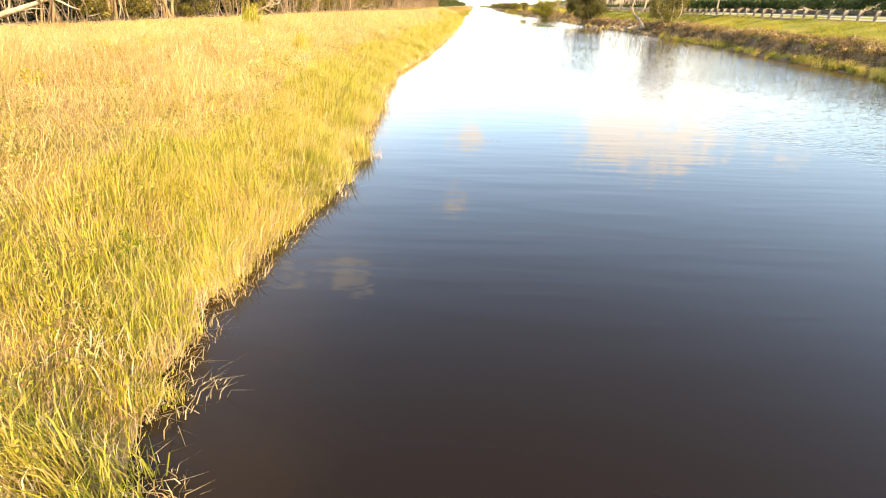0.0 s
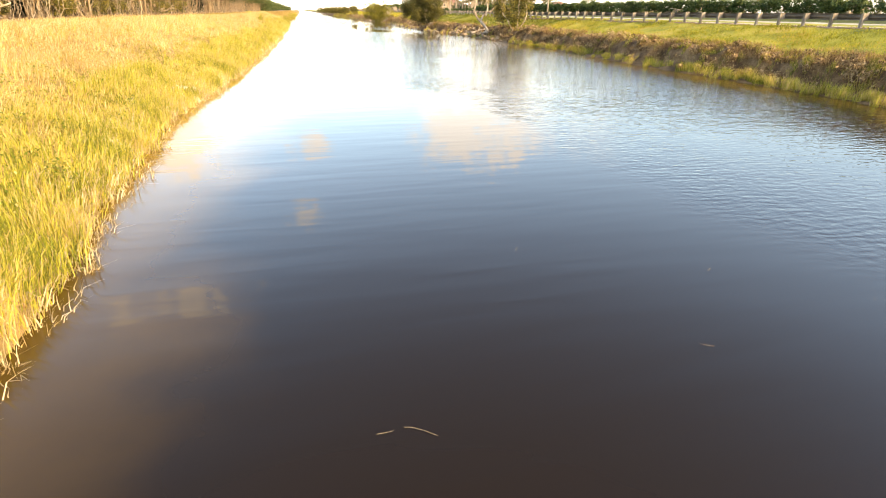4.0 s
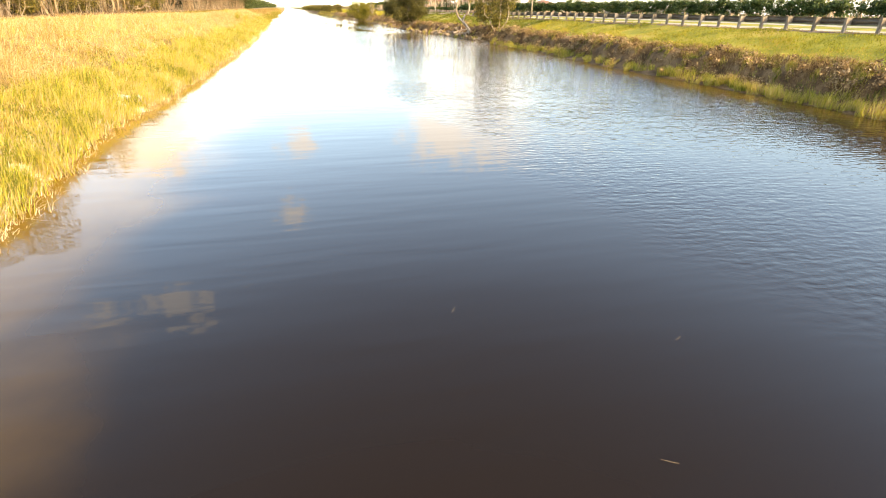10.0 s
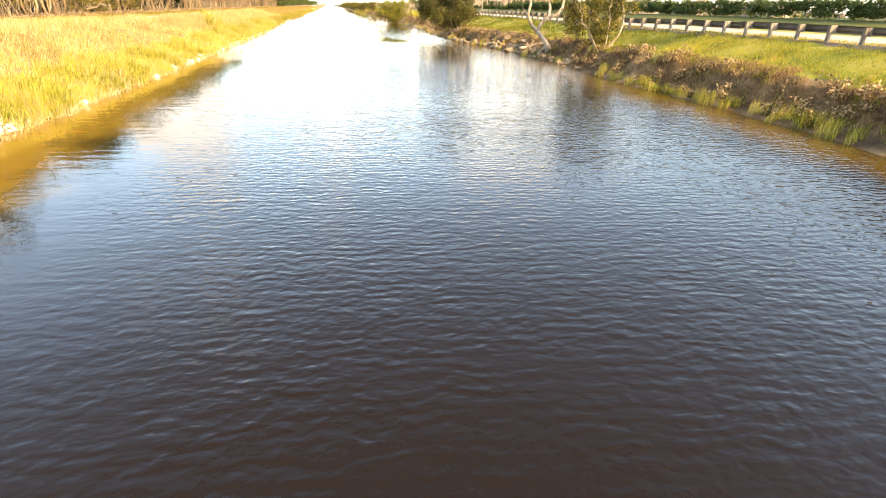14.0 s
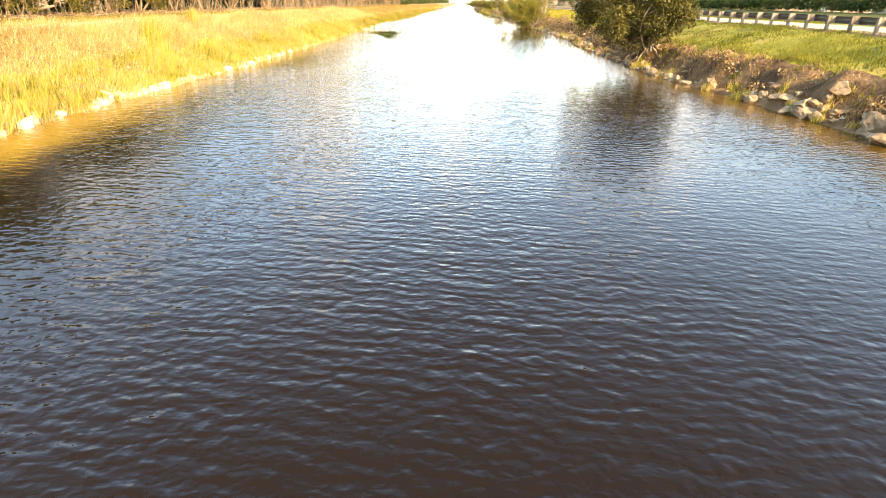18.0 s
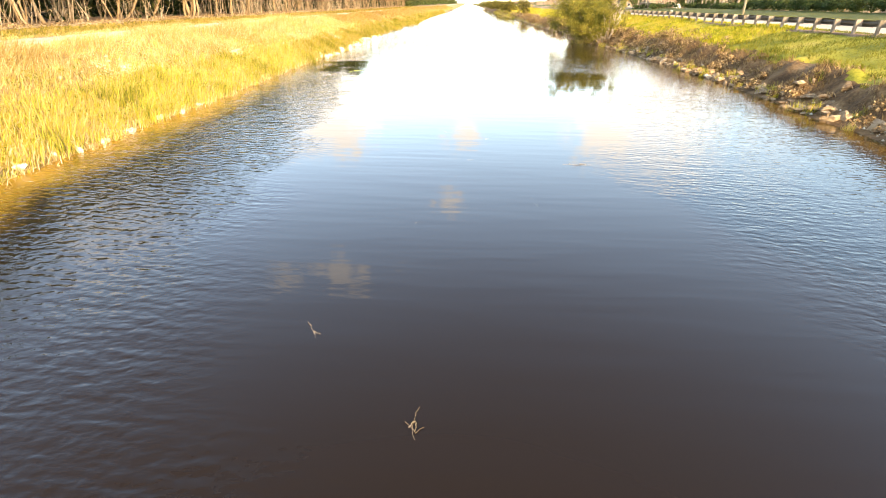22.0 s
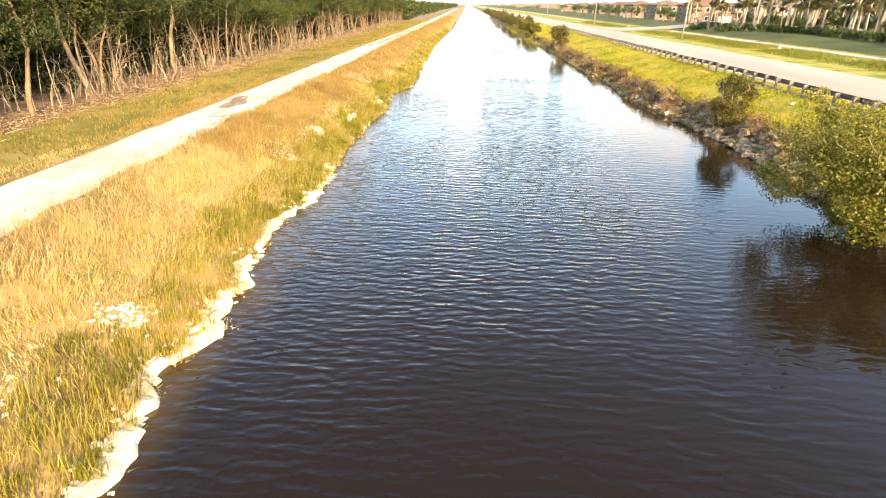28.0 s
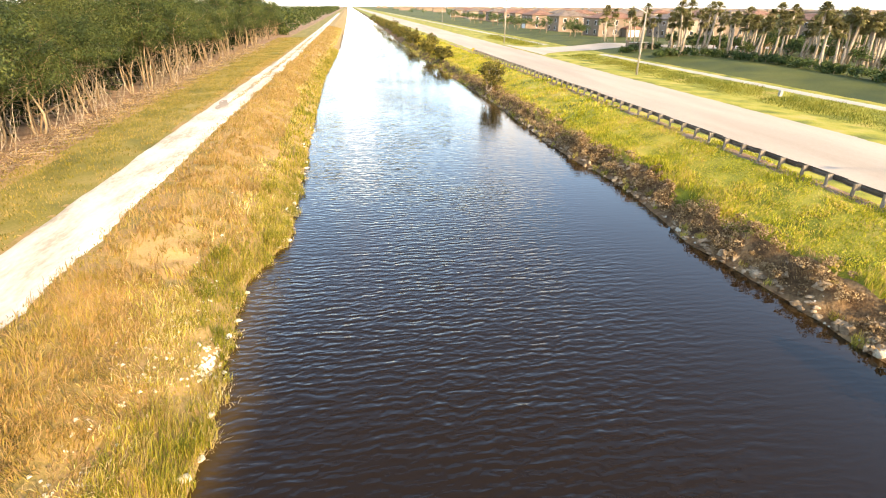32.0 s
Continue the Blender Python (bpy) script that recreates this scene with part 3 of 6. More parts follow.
def ground(x, y):
    x, y = np.asarray(x, dtype=float), np.asarray(y, dtype=float)
    s = shore_left(y) - x
    near = np.where(np.abs(y - 150) < 260, 1.0, 0.0)
    t = x - shore_right(y)
    # the scarp stands in bays and noses
    t = t + np.interp(t, [0.2, 0.8, 2.4, 4.0], [0.0, 1.0, 1.0, 0.0]) * (0.75 * clods(x * 0.5, y, 2.6)) * near
    zl = np.interp(s, [-5, -1.5, -0.3, 0, 0.35, 1, 2, 4, 5, 6, 6.6, 9, 14, 18, 26, 60], [-1.6, -0.6, -0.14, -0.02, 0.15, 0.42, 0.8, 1.34, 1.7, 1.72, 1.64, 1.66, 1.64, 1.6, 1.75, 1.8])
    zr = np.interp(t, [-5, -1.5, -0.2, 0.25, 0.9, 1.25, 1.75, 2.4, 3.5, 5, 6.3, 7.5, 9], [-1.6, -0.5, -0.08, 0.1, 0.26, 0.62, 1.05, 1.3, 1.55, 1.95, 2.22, 2.28, 2.28])
    shelf = np.interp(t, [-5, -1.5, -0.2, 0.15, 0.8, 1.0, 1.3, 1.7, 2.6, 3.5, 5, 6.3, 7.5, 9], [-1.6, -0.5, -0.06, 0.05, 0.18, 0.3, 0.92, 1.12, 1.36, 1.55, 1.95, 2.22, 2.28, 2.28])
    zr = zr + (shelf - zr) * np.interp(y, [56, 66], [1.0, 0.0])
    zf = np.interp(x, [27.6, 28.4, 40.2, 45, 49, 51, 54, 62, 70, 82, 120], [0.0, -0.15, -0.15, -0.35, -0.2, -0.1, 0.0, 0.7, 0.55, 0.1, 0.0])
    rough_l = np.interp(s, [-0.5, 0.3, 1.5, 6, 8, 14], [0.0, 0.06, 0.1, 0.08, 0.02, 0.05])
    rough_r = np.interp(t, [-0.4, 0.3, 1.5, 3, 8, 9], [0.0, 0.1, 0.12, 0.06, 0.03, 0.0])
    soil_r = np.interp(t, [-0.2, 0.3, 0.9, 1.8, 2.6, 4.0], [0.0, 0.14, 0.42, 0.4, 0.15, 0.04]) * clods(x, y, 0.9)
    soil_l = np.interp(s, [-0.2, 0.6, 2.5, 6.5, 8], [0.0, 0.14, 0.26, 0.2, 0.0]) * clods(x, y, 1.5)
    return np.where(x < 8.5, zl + (rough_l * lumps(x, y) + soil_l) * near, zr + zf + (rough_r * lumps(x, y) + soil_r) * near)


def g(x, y):
    return float(ground(x, y))


def axis(*runs):
    out = []
    for a, b, step in runs:
        out.extend(np.arange(a, b, step))
    return np.array(sorted(set(np.round(out, 3))))


def sheet(name, xs, ys, zfun, mats, pick=None):
    X, Y = np.meshgrid(xs, ys)
    Z = zfun(X, Y)
    V = np.stack([X, Y, Z], -1).reshape(-1, 3)
    nx, ny = len(xs), len(ys)
    i = (np.arange(ny - 1)[:, None] * nx + np.arange(nx - 1)[None, :]).ravel()
    L = np.stack([i, i + 1, i + nx + 1, i + nx], -1).ravel()
    idx = None
    if pick is not None:
        c = V.reshape(ny, nx, 3)
        mid = (c[:-1, :-1] + c[1:, 1:]) / 2
        idx = pick(mid[..., 0], mid[..., 1]).ravel()
    me = fast_mesh(name, V, L, np.full(len(i), 4), mats, idx)
    me.polygons.foreach_set("use_smooth", [True] * len(me.polygons))
    return new(name, me)


def ground_pick(x, y):
    s, t = shore_left(y) - x, x - shore_right(y)
    j = wave(y * 2 + x, 11, 0.5)
    out = np.full(x.shape, 0)
    out[s > 16.2 + j * 1.6] = 1
    out[(s > 10.2 + j) & (s < 15.6)] = 6
    out[s > 60] = 3
    right = x > 8.5
    out[right] = 2
    out[right & (t < np.interp(y, [160, 172], [2.2, 1.7]) + j)] = 4
    out[right & (x > 41)] = 2
    out[right & (x > 53.2)] = 3
    out[(s < -0.1) & (t < -0.1)] = 5
    return out


XS = axis((-3000, -400, 400), (-400, -80, 40), (-80, -24, 4), (-24, -9, 0.75), (-9, -0.5, 0.25), (-0.5, 17.5, 1.5), (17.5, 23.5, 0.14), (23.5, 30, 0.65), (30, 80, 2.0), (80, 200, 15), (200, 3001, 350))
YS = axis((-300, -40, 40), (-40, -8, 2), (-8, 130, 0.25), (130, 230, 0.35), (230, 420, 1.5), (420, 800, 12), (800, 3600, 200), (3600, 4400, 380))
tagged(sheet("ground", XS, YS, ground, [M_LEFT, M_LITTER, M_LAWN, M_MOWN, M_BANK, M_BED, M_STRIP], ground_pick), "grassy canal banks and flat land beyond", "ground", kind="structure")

wxs = np.array([-8.0, 0, 8, 16, 26.0])
wys = axis((-300, 400, 20), (400, 3601, 400))
tagged(sheet("water", wxs, wys, lambda x, y: x * 0.0, [M_WATER]), "dark brown canal water with wind ripples", "water", kind="structure")


def ribbon(name, left, right, ys, lift, mat, edge=0.0, seed=1, across=6):
    """A strip of surface laid on the ground between two lines."""
    u = np.linspace(0, 1, across + 1)
    a = left(ys) + wave(ys * 2.1, seed, edge)
    b = right(ys) + wave(ys * 2.3, seed + 50, edge)
    X = a[:, None] + (b - a)[:, None] * u[None, :]
    Y = np.repeat(ys[:, None], across + 1, 1)
    Z = ground(X, Y) + lift
    Z[:, 0] -= lift + 0.06
    Z[:, -1] -= lift + 0.06
    V = np.stack([X, Y, Z], -1).reshape(-1, 3)
    nx, ny = across + 1, len(ys)
    i = (np.arange(ny - 1)[:, None] * nx + np.arange(nx - 1)[None, :]).ravel()
    L = np.stack([i, i + 1, i + nx + 1, i + nx], -1).ravel()
    return new(name, fast_mesh(name, V, L, np.full(len(i), 4), [mat]))


def flat(v):
    return lambda y: np.full(len(y), float(v))


PATH_Y = axis((52, 330, 0.5), (330, 900, 10))
tagged(ribbon("track", lambda y: np.interp(y, [52, 80, 130, 200, 260, 400], [-10.4, -12.1, -12.1, -11.8, -10.6, -10.2]), lambda y: np.interp(y, [52, 80, 130, 200, 260, 400], [-10.1, -8.4, -8.4, -8.3, -7.7, -7.4]), PATH_Y, 0.06, M_PATH, 0.1, 21, 10), "bleached crushed limestone track along the bank", "track", kind="structure")
ROAD_Y = axis((-300, 900, 5), (900, 2600, 100))
tagged(ribbon("road", flat(28.2), flat(39.9), ROAD_Y, 0.05, M_ROAD, 0.0, 1, 8), "sun-bleached grey asphalt road", "road", kind="structure")
tagged(ribbon("pavement", flat(51.0), flat(52.9), axis((-300, 258, 2), (258, 259, 1)), 0.06, M_CONC, 0.0, 1, 4), "pale concrete footpath beside the road", "pavement", kind="structure")
tagged(ribbon("pavement", flat(49.6), flat(51.4), axis((286, 900, 4)), 0.06, M_CONC, 0.0, 1, 4), "pale concrete footpath beside the road", "pavement", kind="structure")


def side_road():
    """The side street that joins the road, with flared corners."""
    b = Build()
    xs = np.linspace(39.8, 130, 45)
    for i, x in enumerate(xs):
        flare = 9.0 * max(0.0, 1 - (x - 39.8) / 8) ** 2
        for y in (267 - flare, 271, 275, 279 + flare):
            b.v.append((x, y, g(x, y) + 0.055))
        if i:
            n = 4 * i
            b.f.extend((n - 4 + k, n + k, n + k + 1, n - 3 + k) for k in range(3))
    return part("road", b, M_ROAD)


tagged(side_road(), "grey asphalt side street joining the road", "road", kind="structure")

tagged(ribbon("bare_strip", flat(26.0), flat(27.3), axis((5, 290, 0.8)), 0.035, M_LITTER, 0.25, 31, 4), "bare brown soil strip under the guardrail", "soil", kind="structure")


def puddle(x, y, sx, sy, seed):
    """A damp hollow in the track."""
    r = random.Random(seed)
    b = Build()
    b.v.append((x, y, g(x, y) + 0.068))
    n = 22
    for k in range(n):
        a = 2 * math.pi * k / n
        q = 1 + 0.35 * math.sin(2 * a + seed) + 0.25 * math.sin(3 * a + 2 * seed) + r.uniform(-0.15, 0.15)
        px, py = x + math.cos(a) * sx * q, y + math.sin(a) * sy * q
        b.v.append((px, py, g(px, py) + 0.066))
    b.f = [(0, 1 + k, 1 + (k + 1) % n) for k in range(n)]
    tagged(part("puddle", b, M_PUDDLE), "damp brown puddle in the pale track", "puddle", kind="structure")


for px, py, psx, psy in ((-10.5, 161.4, 0.75, 1.6), (-9.5, 156.6, 0.9, 0.1), (-10.4, 211.5, 0.55, 2.0), (-9.6, 224, 0.35, 2.6), (-9.2, 233, 0.3, 3.0), (-9.5, 243, 0.3, 3.5), (-10.4, 250, 0.25, 3.0)):
    puddle(px, py, psx, psy, int(py))


# ---- grass ----
def blades(name, x, y, h, w, lean, mat, label, category="grass", wind=(0.0, 0.0), z=None, swirl=0.0):
    """Many bent blades of grass in one mesh."""
    n = len(x)
    z = ground(x, y) - 0.03 if z is None else z
    a = rng.uniform(0, 2 * np.pi, n)
    u = np.stack([np.cos(a), np.sin(a), np.zeros(n)], -1) * (w / 2)[:, None]
    b = rng.uniform(0, 2 * np.pi, n)
    r = rng.uniform(0.1, 1.0, n) * lean
    v = np.stack([np.cos(b) * r + wind[0], np.sin(b) * r + wind[1], np.zeros(n)], -1) * h[:, None]
    if swirl:
        # neighbours bend the same way
        turn_ = 4.0 * clods(x, y, 1.1, 2)
        v[:, 0] += np.cos(turn_) * swirl * h
        v[:, 1] += np.sin(turn_) * swirl * h
    p = np.stack([x, y, z], -1)
    up = np.zeros((n, 3))
    up[:, 2] = h
    V = np.empty((n, 5, 3))
    V[:, 0], V[:, 1] = p - u, p + u
    mid = p + v * 0.35 + up * 0.6
    V[:, 2], V[:, 3] = mid + u * 0.75, mid - u * 0.75
    V[:, 4] = p + v + up * (1 - 0.35 * r)[:, None]
    base = (np.arange(n) * 5)[:, None]
    L = (base + np.array([[0, 1, 2, 3, 3, 2, 4]])).ravel()
    me = fast_mesh(name, V.reshape(-1, 3), L, np.tile([4, 3], n), [mat])
    return tagged(new(name, me), label, category, kind="stuff")


def scatter(n, y0, y1, s0, s1, side="left", clump=0.5, power=1.0):
    """Places on a bank, by their distance from the shore; they gather in clumps."""
    k = max(1, int(n / 9))
    cy, cs = rng.uniform(y0, y1, k), s0 + (s1 - s0) * rng.uniform(0, 1, k) ** power
    i = rng.integers(0, k, n)
    y = cy[i] + rng.normal(0, clump * 0.4, n)
    s = np.clip(cs[i] + rng.normal(0, clump * 0.4, n), s0 - 0.15, s1)
    x = shore_left(y) - s if side == "left" else shore_right(y) + s
    return x, y


LIME_PATCHES = ((-3.85, 138.3, 0.6, 0.7), (-3.9, 151.8, 0.5, 0.8), (-2.5, 152.4, 0.35, 0.5), (-4.2, 157.6, 0.6, 0.9), (-3.9, 155.9, 0.4, 0.5), (-4.3, 119.4, 0.45, 0.6), (-4.0, 126, 0.5, 0.8), (-4.7, 111, 0.4, 0.8),
                (-3.65, 27.9, 0.55, 0.7), (-3.5, 20.3, 0.35, 0.5), (-2.75, 48.0, 0.4, 0.9), (-2.6, 52.6, 0.4, 0.6), (-2.5, 131.0, 0.4, 0.8), (-3.4, 163.0, 0.35, 1.6), (-2.7, 171.0, 0.5, 1.2))


def off_patch(x, y):
    """Which places lie outside the bare limestone patches."""
    keep = np.ones(len(x), dtype=bool)
    for px, py, rx, ry in LIME_PATCHES:
        keep &= ((x - px) / rx) ** 2 + ((y - py) / ry) ** 2 > rng.uniform(0.1, 0.75, len(x))
    return keep


def off_track(x, y):
    fringe = rng.normal(0, 0.4, len(x))
    keep = (y < 78) | (x + fringe > -8.3 + wave(y * 2.3, 71, 0.35) + np.interp(y, [200, 260], [0, 0.6])) | (x - fringe < -12.3 + wave(y * 2.1, 21, 0.35) + np.interp(y, [200, 260], [0, 1.2]))
    # a grassy middle ridge between the ruts further on
    mid = np.interp(y, [200, 260, 400], [-10.05, -9.15, -8.8])
    keep |= (np.abs(x - mid) < 0.3 + 0.15 * np.sin(y * 0.7)) & (y > 212)
    return x[keep], y[keep]


def clumps(name, cx, cy, per, h, radius, w, mat, label, lean=0.7, category="grass"):
    """Tussocks: blades that spread outwards from each centre."""
    k = np.repeat(np.arange(len(cx)), per)
    n = len(k)
    a, r = rng.uniform(0, 2 * np.pi, n), radius * np.sqrt(rng.uniform(0, 1, n))
    size = rng.uniform(0.6, 1.25, len(cx))[k]
    x, y = cx[k] + np.cos(a) * r * size, cy[k] + np.sin(a) * r * size
    hh = h * size * rng.uniform(0.45, 1.0, n)
    ob = blades(name, x, y, hh, rng.uniform(0.7, 1.4, n) * w, lean, mat, label, category, z=np.maximum(ground(x, y) - 0.03, -0.12), swirl=0.15)
    return ob


def meadow():
    for y0, y1, n, w, deep in ((-6, 12, 110000, 0.007, 15), (12, 30, 74000, 0.011, 15), (30, 78, 84000, 0.018, 15), (78, 120, 100000, 0.014, 11), (120, 150, 72000, 0.014, 11), (150, 175, 60000, 0.024, 11), (175, 260, 55000, 0.04, 11), (260, 420, 26000, 0.08, 11)):
        x, y = scatter(n, y0, y1, 0.9 if y0 < 120 else 1.3, deep, clump=0.35)
        x, y = off_track(x, y)
        keep = off_patch(x, y)
        x, y = x[keep], y[keep]
        tall = 0.85 + 0.3 * lumps(x * 0.3, y * 0.3) + 0.55 * clods(x, y, 1.3, 3)
        crest = np.where(y < 95, np.interp(shore_left(y) - x, [1, 4, 6, 9, 14], [0.8, 1.1, 1.5, 1.1, 0.9]), np.interp(shore_left(y) - x, [1, 5, 6.2, 8], [0.9, 1.5, 1.5, 0.6] if y0 < 150 else [0.9, 1.1, 0.9, 0.45]))
        h = np.clip(rng.uniform(0.14, 0.52, len(x)) * tall * crest * (1 + w * 4), 0.08, 1.1)
        wide = rng.uniform(0.7, 1.4, len(x)) * w
        pale = (shore_left(y) - x + 2.6 * clods(x, y, 3.0, 3) + rng.normal(0, 0.7, len(x))) > (2.3 if y0 < 78 else 2.0)
        for mask, mat, label in ((pale, M_PEACH if y0 < 130 else M_TAN, "pale feathery seed grass on the canal bank"), (~pale, M_GRASS, "tall dry straw-coloured grass on the canal bank")):
            blades("meadow_grass", x[mask], y[mask], h[mask], wide[mask], 1.15, mat, label, wind=(0.04, 0.05), swirl=0.32)
    for y0, y1, n, w, k in ((-6, 12, 46000, 0.009, 0.66), (12, 30, 24000, 0.012, 0.85), (30, 66, 26000, 0.017, 0.95), (66, 125, 40000, 0.017, 0.95), (125, 190, 46000, 0.018, 0.85), (190, 300, 14000, 0.06, 0.8)):
        x, y = scatter(n, y0, y1, 0.05, 2.0, clump=0.3, power=1.4)
        tall = np.clip(0.8 + 0.9 * clods(x, y, 1.6, 3), 0.35, 1.5)
        keep = (clods(x + 31, y + 7, 1.9, 3) > -0.6) & off_patch(x, y)
        x, y, tall = x[keep], y[keep], tall[keep]
        h = rng.uniform(0.25, 0.75, len(x)) * tall * k * np.interp(shore_left(y) - x, [-0.2, 0.5], [0.6, 1.0])
        blades("shore_grass", x, y, h, rng.uniform(0.7, 1.4, len(x)) * w, 0.5, M_REED if y0 < 125 else M_SHORE, "yellow-green shore grass at the water's edge", wind=(0.05, 0.03), swirl=0.14)
    # tussocks that lean over the water, with straw at their feet
    for y0, y1, n, per, w in ((-4, 14, 75, 110, 0.009), (14, 36, 100, 80, 0.012), (36, 72, 130, 50, 0.018), (72, 130, 210, 46, 0.018), (130, 200, 150, 46, 0.02)):
        cy = rng.uniform(y0, y1, n)
        cx = shore_left(cy) - rng.uniform(-0.12, 0.55, n)
        clumps("tussock_grass", cx, cy, per, 0.58, 0.22, w, M_REED if y0 < 130 else M_SHORE, "bright tussocks of grass leaning over the water", 0.6)
        clumps("dead_stalks", cx + rng.uniform(0, 0.22, n), cy, per * 2 // 3, 0.34, 0.27, w, M_STRAW, "dead straw stalks hanging over the water", 1.3)
    for y0, y1, n, w in ((-6, 14, 5200, 0.008), (14, 66, 12000, 0.012), (66, 130, 7000, 0.018)):
        x, y = scatter(n, y0, y1, -0.1 if y0 < 10 else -0.15, 0.8, clump=0.5)
        blades("dead_stalks", x, y, rng.uniform(0.12, 0.42, len(x)), rng.uniform(0.7, 1.5, len(x)) * w, 0.9, M_STRAW, "dead straw stalks hanging over the water", wind=(0.25, 0.0))
    y = rng.uniform(-2, 32, 80)
    x = shore_left(y) - rng.uniform(-0.05, 0.35, 80)
    blades("bent_reeds", x, y, rng.uniform(0.35, 0.6, 80), rng.uniform(0.008, 0.014, 80), 0.6, M_STRAW, "broken reeds bent over the water", wind=(0.75, 0.0))
    # strip between the track and the wood
    x, y = rng.uniform(-19, -8.0, 120000), rng.uniform(78, 330, 120000)
    x, y = off_track(x, y)
    keep = clods(x, y, 2.2, 3) > -0.45
    x, y = x[keep], y[keep]
    blades("short_grass", x, y, rng.uniform(0.08, 0.25, len(x)), rng.uniform(0.03, 0.06, len(x)), 0.8, M_OLIVE, "short olive grass between track and wood", swirl=0.2)


def reed_clump(x, y, n, h):
    """A taller dark tuft that stands out of the meadow."""
    px, py = x + rng.normal(0, 0.18, n), y + rng.normal(0, 0.18, n)
    return blades("grass_tuft", px, py, rng.uniform(0.6, 1.0, n) * h, rng.uniform(0.012, 0.025, n), 0.3, M_REED, "tall olive grass tuft standing above the meadow", wind=(0.15, 0.1))


meadow()
for tx, ty, th in ((-9.5, 23.5, 1.3), (-4.9, 87.5, 1.5), (-3.9, 86.2, 1.4), (-3.3, 89.5, 1.0), (-6.5, 20.5, 0.9), (-7.0, 96.0, 1.0)):
    tagged(reed_clump(tx, ty, 240, th), kind="stuff")


def verge():
    for y0, y1, n, w in ((5, 60, 70000, 0.02), (60, 125, 65000, 0.024), (125, 200, 80000, 0.045), (200, 330, 30000, 0.09)):
        x, y = scatter(n, y0, y1, 1.55, 8.0, "right", 0.5)
        x, y = x[x < 28.1], y[x < 28.1]
        t = x - shore_right(y)
        keep = t > np.interp(y, [160, 172], [2.3, 1.85]) + 0.7 * clods(x, y, 1.5, 3)
        x, y, t = x[keep], y[keep], t[keep]
        h = rng.uniform(0.07, 0.2, len(x)) * (1 + w * 4) * np.interp(t, [1.9, 3.2, 5], [1.8, 1.2, 1.0] if y0 >= 125 else [1.5, 0.9, 0.75]) * np.clip(1 + 1.1 * clods(x, y, 2.4, 3), 0.4, 1.9)
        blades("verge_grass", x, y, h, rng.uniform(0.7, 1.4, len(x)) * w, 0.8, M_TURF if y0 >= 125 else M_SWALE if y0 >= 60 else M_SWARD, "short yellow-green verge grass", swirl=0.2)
    # separate tufts at the waterline and on the scarp
    for y0, y1, n, per, w, h in ((5, 34, 190, 70, 0.014, 0.55), (34, 62, 75, 70, 0.014, 0.55), (62, 125, 60, 60, 0.018, 0.45), (125, 200, 70, 50, 0.022, 0.4)):
        cy = rng.uniform(y0, y1, n)
        cx = shore_right(cy) + rng.uniform(-0.05, 0.7, n)
        clumps("bank_grass", cx, cy, per, h, 0.22, w, M_REED, "separate upright tufts of yellow-green grass at the waterline", 0.55)
        cy = rng.uniform(y0, y1, n)
        cx = shore_right(cy) + rng.uniform(0.7, 2.3, n)
        clumps("bank_grass", cx, cy, per, h * 0.6, 0.2, w, M_HERB, "olive grass tufts growing on the eroded scarp", 1.0)
    x, y = scatter(9000, 200, 330, 0.0, 2.2, "right", 0.35)
    blades("bank_grass", x, y, rng.uniform(0.15, 0.5, len(x)), rng.uniform(0.035, 0.07, len(x)), 0.5, M_REED, "uneven tufts of grass on the eroded bank")
    x, y = scatter(46000, 5, 62, 1.2, 2.7, "right", 0.4)
    keep = clods(x, y, 1.4, 3) > -0.15
    x, y = x[keep], y[keep]
    blades("dead_bank_grass", x, y, rng.uniform(0.1, 0.36, len(x)), rng.uniform(0.008, 0.02, len(x)), 1.2, M_MAT, "brown dead grass hanging over the eroded bank", wind=(-0.35, 0), swirl=0.25)
    x, y = scatter(80000, 62, 330, 0.5, 2.4, "right", 0.4)
    keep = clods(x, y, 1.4, 3) > -0.2
    x, y = x[keep], y[keep]
    blades("dead_bank_grass", x, y, rng.uniform(0.08, 0.3, len(x)), rng.uniform(0.012, 0.03, len(x)), 1.2, M_MAT, "brown dead grass hanging over the eroded bank", wind=(-0.4, 0), swirl=0.25)
    x, y = rng.uniform(43.5, 50.8, 60000), rng.uniform(120, 330, 60000)
    keep = (np.abs(y - 273) > 14)
    x, y = x[keep], y[keep]
    blades("roadside_grass", x, y, rng.uniform(0.12, 0.4, len(x)) * np.interp(x, [43.5, 47, 50], [0.3, 1.2, 0.7]) * np.clip(1 + 1.2 * clods(x, y, 3.0, 3), 0.3, 2.0), rng.uniform(0.03, 0.06, len(x)), 0.7, M_SWALE, "rough green roadside grass in the swale", swirl=0.2)


verge()


